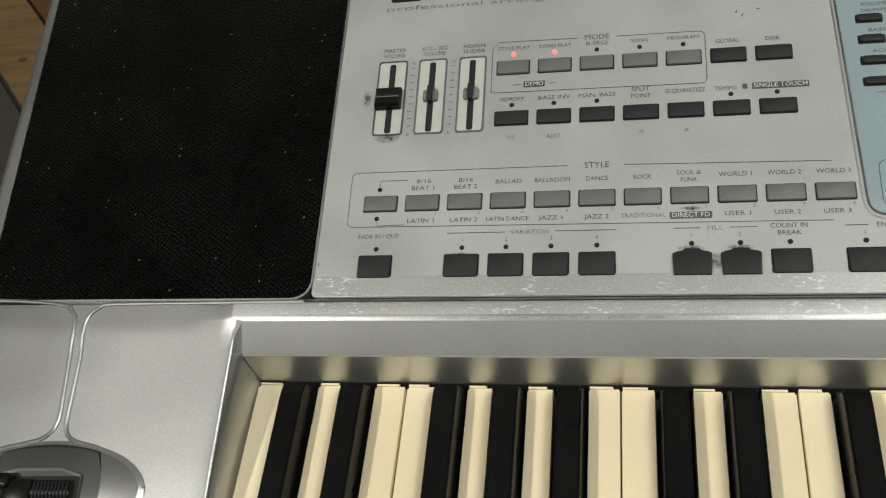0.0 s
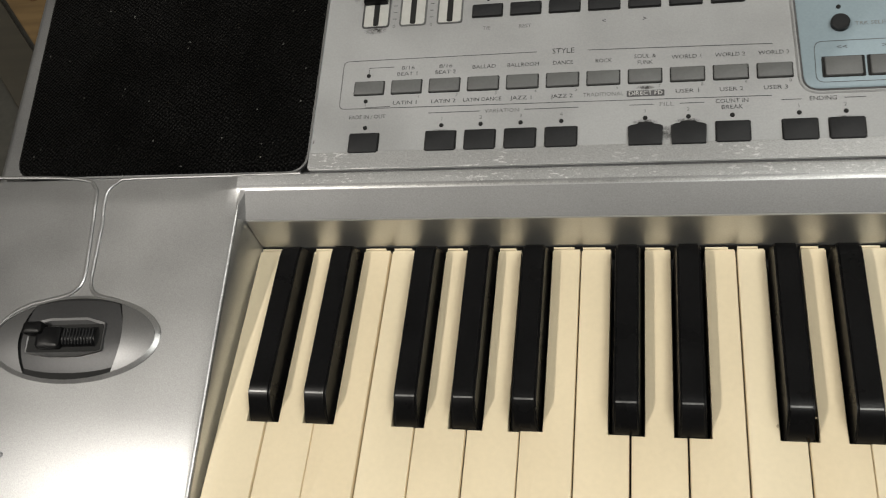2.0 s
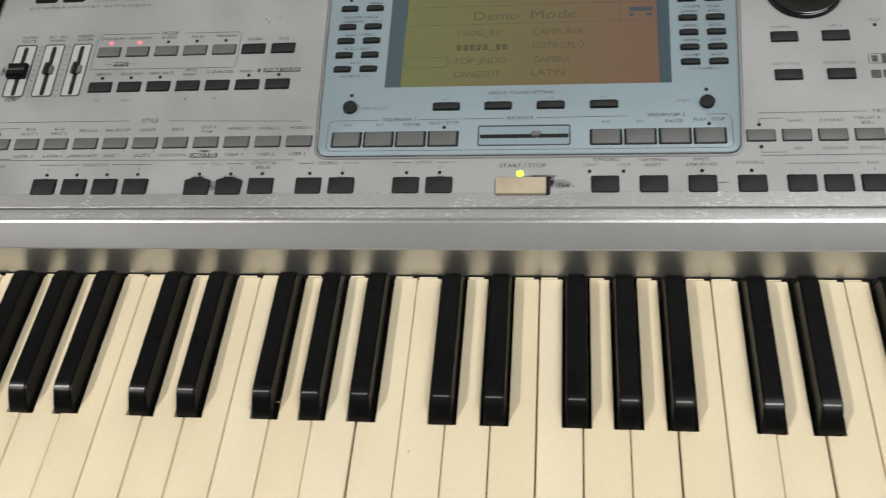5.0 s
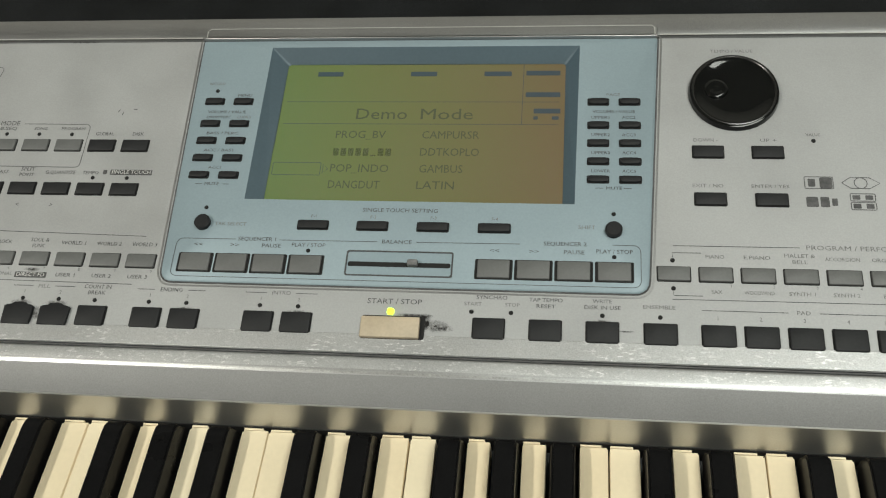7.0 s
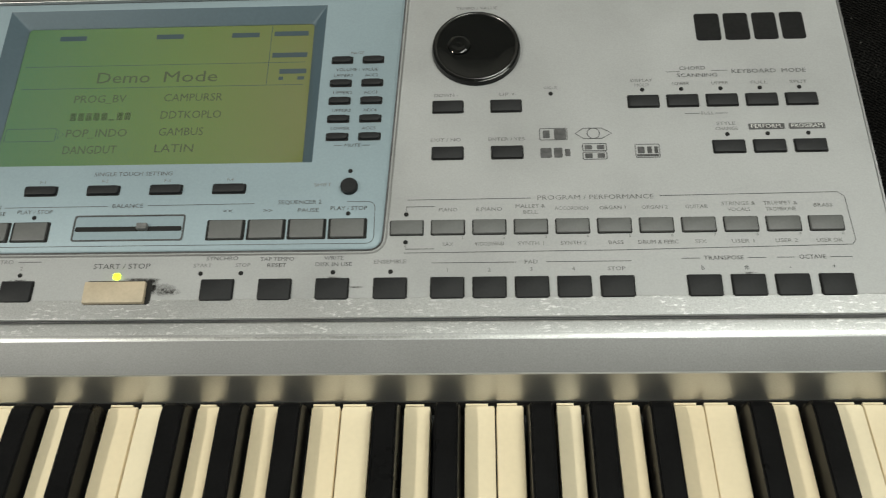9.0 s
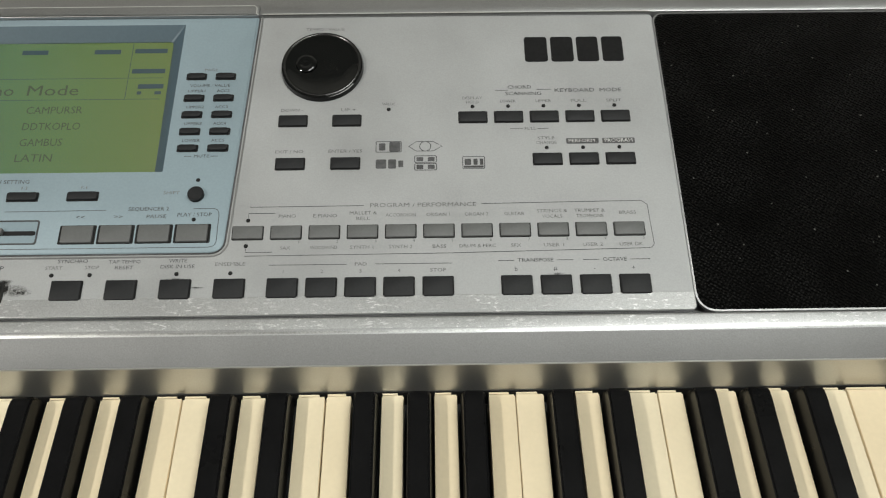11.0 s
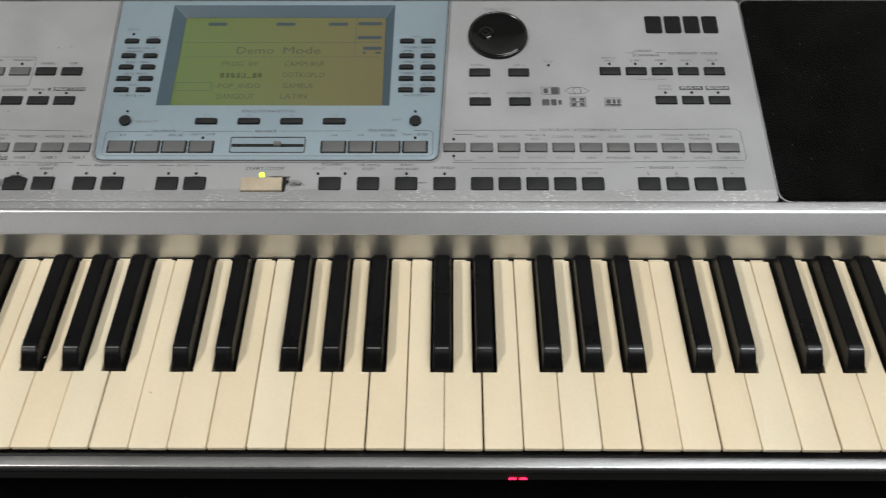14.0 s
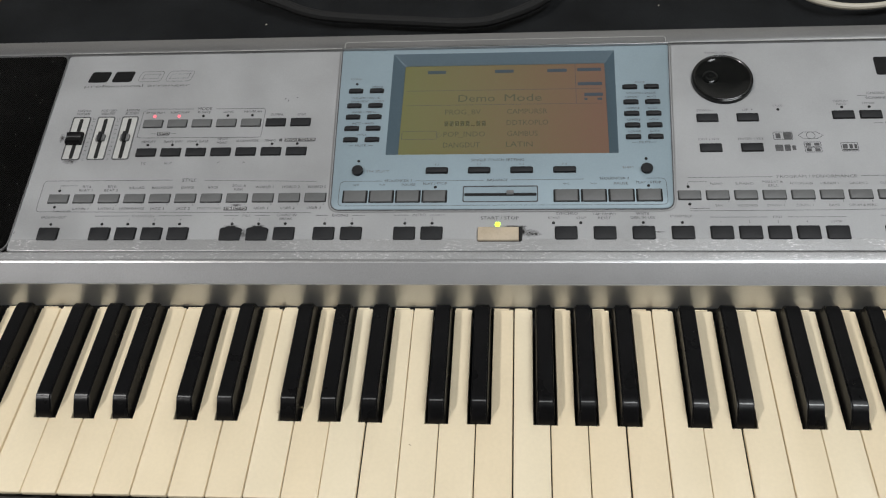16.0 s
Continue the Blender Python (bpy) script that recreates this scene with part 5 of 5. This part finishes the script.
for ctrl in ([(-0.1460, 0.1712), (-0.1080, 0.1700), (-0.0895, 0.1676), (-0.0830, 0.1651), (-0.0801, 0.1602), (-0.0788, 0.1446), (-0.0770, 0.1243), (-0.0768, 0.1131), (-0.0813, 0.1072), (-0.0895, 0.1044), (-0.1036, 0.1008), (-0.1146, 0.0940), (-0.1192, 0.0850)],
             [(0.0280, 0.1692), (-0.0300, 0.1686), (-0.0646, 0.1682), (-0.0718, 0.1663), (-0.0744, 0.1594), (-0.0733, 0.1416), (-0.0728, 0.1243), (-0.0720, 0.1116), (-0.0672, 0.1062), (-0.0539, 0.1030), (-0.0392, 0.0966), (-0.0292, 0.0870)]):
    run = [on_cheek(p.x, p.y, 0.0) for p in smooth_run([Vector((x - (0.0025 if y < 0.1660 and x > -0.13 else 0.0), y, 0)) for x, y in ctrl], 8)]
    part("seam", tube(run, 0.0010, 10), M_SHELL, keyboard, "soft raised seam in the silver shell")
part("screw", lathe([(0.0013, -0.001), (0.0013, 0.0003), (0.0008, 0.0006), (0, 0.0007)], n=14), M_CAP, keyboard, m=pose(*on_cheek(-0.1019, 0.028), math.degrees(math.atan(CHEEK_SLOPE))))

# grime and scuffs on the panel
for u, v, w, h in ((58.0, 71.8, 13, 5.0), (204.9, 7.5, 7, 8), (195.0, 13.4, 13, 3.4), (214.6, 13.4, 13, 3.4), (405.0, 10.5, 6, 7), (404.5, 8.0, 5, 9), (410.5, 7.5, 14, 7), (414.0, 6.5, 12, 3.5), (396.0, 12.4, 18, 3.0), (195.4, 31.6, 10, 2.4), (402, 12.6, 16, 2.6), (489, 12.8, 10, 1.6), (500, 8, 9, 1.2), (46, 94, 5, 10), (186, 178, 22, 1.6), (97, 12.9, 12, 1.2), (283, 13.0, 10, 1.2), (341, 13.0, 12, 1.2), (678.7, 13.2, 10, 1.4)):
    place("smudge", mesh_of("smudge", slab(disc(0, 0, 0.0005, 18), 0, 0.00002), M_SMUDGE, False), P(u, v, 0.16) @ Matrix.Diagonal((w, h, 1, 1)), plate)
for u, v, r in ((219.5, 130.0, 65), (222.0, 128.0, 70), (229.0, 131.0, 0), (31.5, 8.5, 80)):
    place("scuff", mesh_of("scuff", slab([(-0.0011, -0.0002), (0.0008, -0.0003), (0.0013, 0.0001), (-0.0004, 0.0003)], 0, 0.00003), M_INK, False), P(u, v, 0.1) @ pose(0, 0, 0, 0, 0, r), plate)
for x, y, r in ((0.262, 0.062, 20), (0.335, 0.036, -35), (0.247, 0.058, 80), (0.451, 0.09, 10)):
    place("scuff", mesh_of("scuff", slab([(-0.0009, -0.0003), (0.0006, -0.0004), (0.0011, 0.0001), (-0.0003, 0.0004)], 0, 0.00003), M_GRIT, False), pose(x, y, KEY_Z + 0.0003, 0, 0, r), keyboard)

# ---- round the keyboard ----
CLOTH_Z = TABLE_TOP + 0.006
strap = smooth_run([(0.03, 0.70, CLOTH_Z + 0.01), (0.10, 0.655, CLOTH_Z + 0.012), (0.13, 0.640, CLOTH_Z + 0.010), (0.184, 0.618, CLOTH_Z + 0.006), (0.298, 0.602, CLOTH_Z + 0.006), (0.345, 0.598, CLOTH_Z + 0.006), (0.38, 0.606, CLOTH_Z + 0.006), (0.43, 0.640, CLOTH_Z + 0.008), (0.45, 0.70, CLOTH_Z + 0.008)], 10)
place("black_cable", mesh_of("black_cable", tube(strap, 0.0060, 10), M_VOID), Matrix(), None, "black power cable lying on the drape", "cable")
loop = smooth_run([(0.69, 0.68, CLOTH_Z + 0.006), (0.705, 0.640, CLOTH_Z + 0.006), (0.735, 0.617, CLOTH_Z + 0.006), (0.775, 0.613, CLOTH_Z + 0.006), (0.815, 0.628, CLOTH_Z + 0.006), (0.835, 0.67, CLOTH_Z + 0.006), (0.80, 0.73, CLOTH_Z + 0.006)], 10)
place("cream_cable", mesh_of("cream_cable", tube(loop, 0.0036, 10), M_CABLE), Matrix(), None, "cream cable coiled in a loop on the drape", "cable")
lint = bmesh.new()
rng = random.Random(11)
for k in range(46):
    x, y, r = rng.uniform(-0.05, 0.95), rng.uniform(0.42, 0.95), rng.uniform(0.0005, 0.0013)
    slab([(x + r * rng.uniform(0.6, 1.3) * math.cos(a), y + r * rng.uniform(0.6, 1.3) * math.sin(a)) for a in (0.3, 1.9, 3.3, 4.9)], CLOTH_Z + 0.010, CLOTH_Z + 0.0106, bm=lint)
place("lint", mesh_of("lint", lint, M_CABLE, False), Matrix(), None, "specks of pale lint scattered on the drape", "lint", kind="stuff")

# black mixing desk beside the keyboard
desk = empty_thing("mixing_desk", pose(1.17, 0.50, TABLE_TOP), "black mixing desk with rows of small grey buttons", "mixer")
part("desk_body", slab(rounded(0.975, 0.28, 1.40, 0.80, 0.012), TABLE_TOP, TABLE_TOP + 0.05, 0.004), M_VOID, desk)
pad = mesh_of("desk_button", slab(rounded(-0.005, -0.0035, 0.005, 0.0035, 0.001, 2), -0.001, 0.003, 0.0008), M_GREY_DIM, True)
for i in range(11):
    for j in range(12):
        if (i * 5 + j * 3) % 11 not in (0, 4) and j not in (4, 8):
            place("desk_button", pad, pose(0.998 + 0.0175 * i, 0.312 + 0.0335 * j, TABLE_TOP + 0.05), desk)
for j in (4, 8):
    part("desk_rule", box(0.985, 0.312 + 0.0335 * j - 0.001, TABLE_TOP + 0.0498, 1.39, 0.312 + 0.0335 * j + 0.001, TABLE_TOP + 0.0506), M_GREY_DIM, desk, smooth=False)

# boards lying on the floor beyond the table's end
def board(name, poly, z0, z1, material, label):
    return place(name, mesh_of(name, slab(poly, z0, z1, 0.002), material, False), Matrix(), None, label, "board")


a = Vector((-1.123, 1.416)) + 1.2 * Vector((-0.135, 0.152)) + 0.018 * Vector((0.748, 0.664))
d = Vector((0.664, -0.748))
nrm = Vector((-d.y, d.x))
q = lambda along, across: tuple(a + d * along + nrm * across)  # noqa: E731
plank = board("wooden_plank", [q(0, -0.125), q(1.3, -0.125), q(1.3, 0), q(0, 0)], 0.0, 0.022, M_WOOD, "pale worn plank with a knot on the cement floor")
board("brown_board", [q(0, 0.006), q(1.3, 0.006), q(1.3, 0.45), q(0, 0.45)], 0.0, 0.016, M_WOOD_RED, "red-brown wooden board lying beside a plank")
# a thin dark strip stands in for the shadow on the floor
board("plank_shadow_strip", [q(0, -0.215), q(1.3, -0.215), q(1.3, -0.135), q(0, -0.135)], 0.0, 0.012, M_SHADOW_STRIP, "dull grey-brown strip that paints the shadow beside the plank")
k0 = Vector(q(0.42, -0.075))
place("knot", mesh_of("knot", slab([(k0.x + 0.011 * math.cos(t), k0.y + 0.007 * math.sin(t)) for t in [i * 0.5236 for i in range(12)]], 0.022, 0.0224), M_WOOD_RED, False), Matrix(), plank, "dark knot")

# worn chips of bright metal along the rim of the key recess, and the fine line under the panel
part("panel_line", stroke(mm([(29.0, -8.2), (747.5, -8.2)]), 0.0007, 0.0003), M_INK, shell, m=PANEL, smooth=False)
chips = bmesh.new()
rng = random.Random(23)
for k in range(120):
    x = rng.uniform(0.0, 0.845)
    y = min(0.1622 + abs(rng.gauss(0, 0.0022)), 0.1665)
    z = 0.83285 + 0.21 * (y - 0.1629)
    r = rng.uniform(0.00018, 0.00055)
    slab([(x + r * rng.uniform(0.6, 1.8), y), (x, y + r * rng.uniform(0.4, 1.0)), (x - r * rng.uniform(0.6, 1.6), y), (x, y - r * rng.uniform(0.4, 1.0))], z - 0.0003, z + 0.0001, bm=chips)
tagged(part("worn_chip", chips, M_BRIGHT, keyboard, "tiny bright chips worn in the silver paint", smooth=False), kind="stuff")
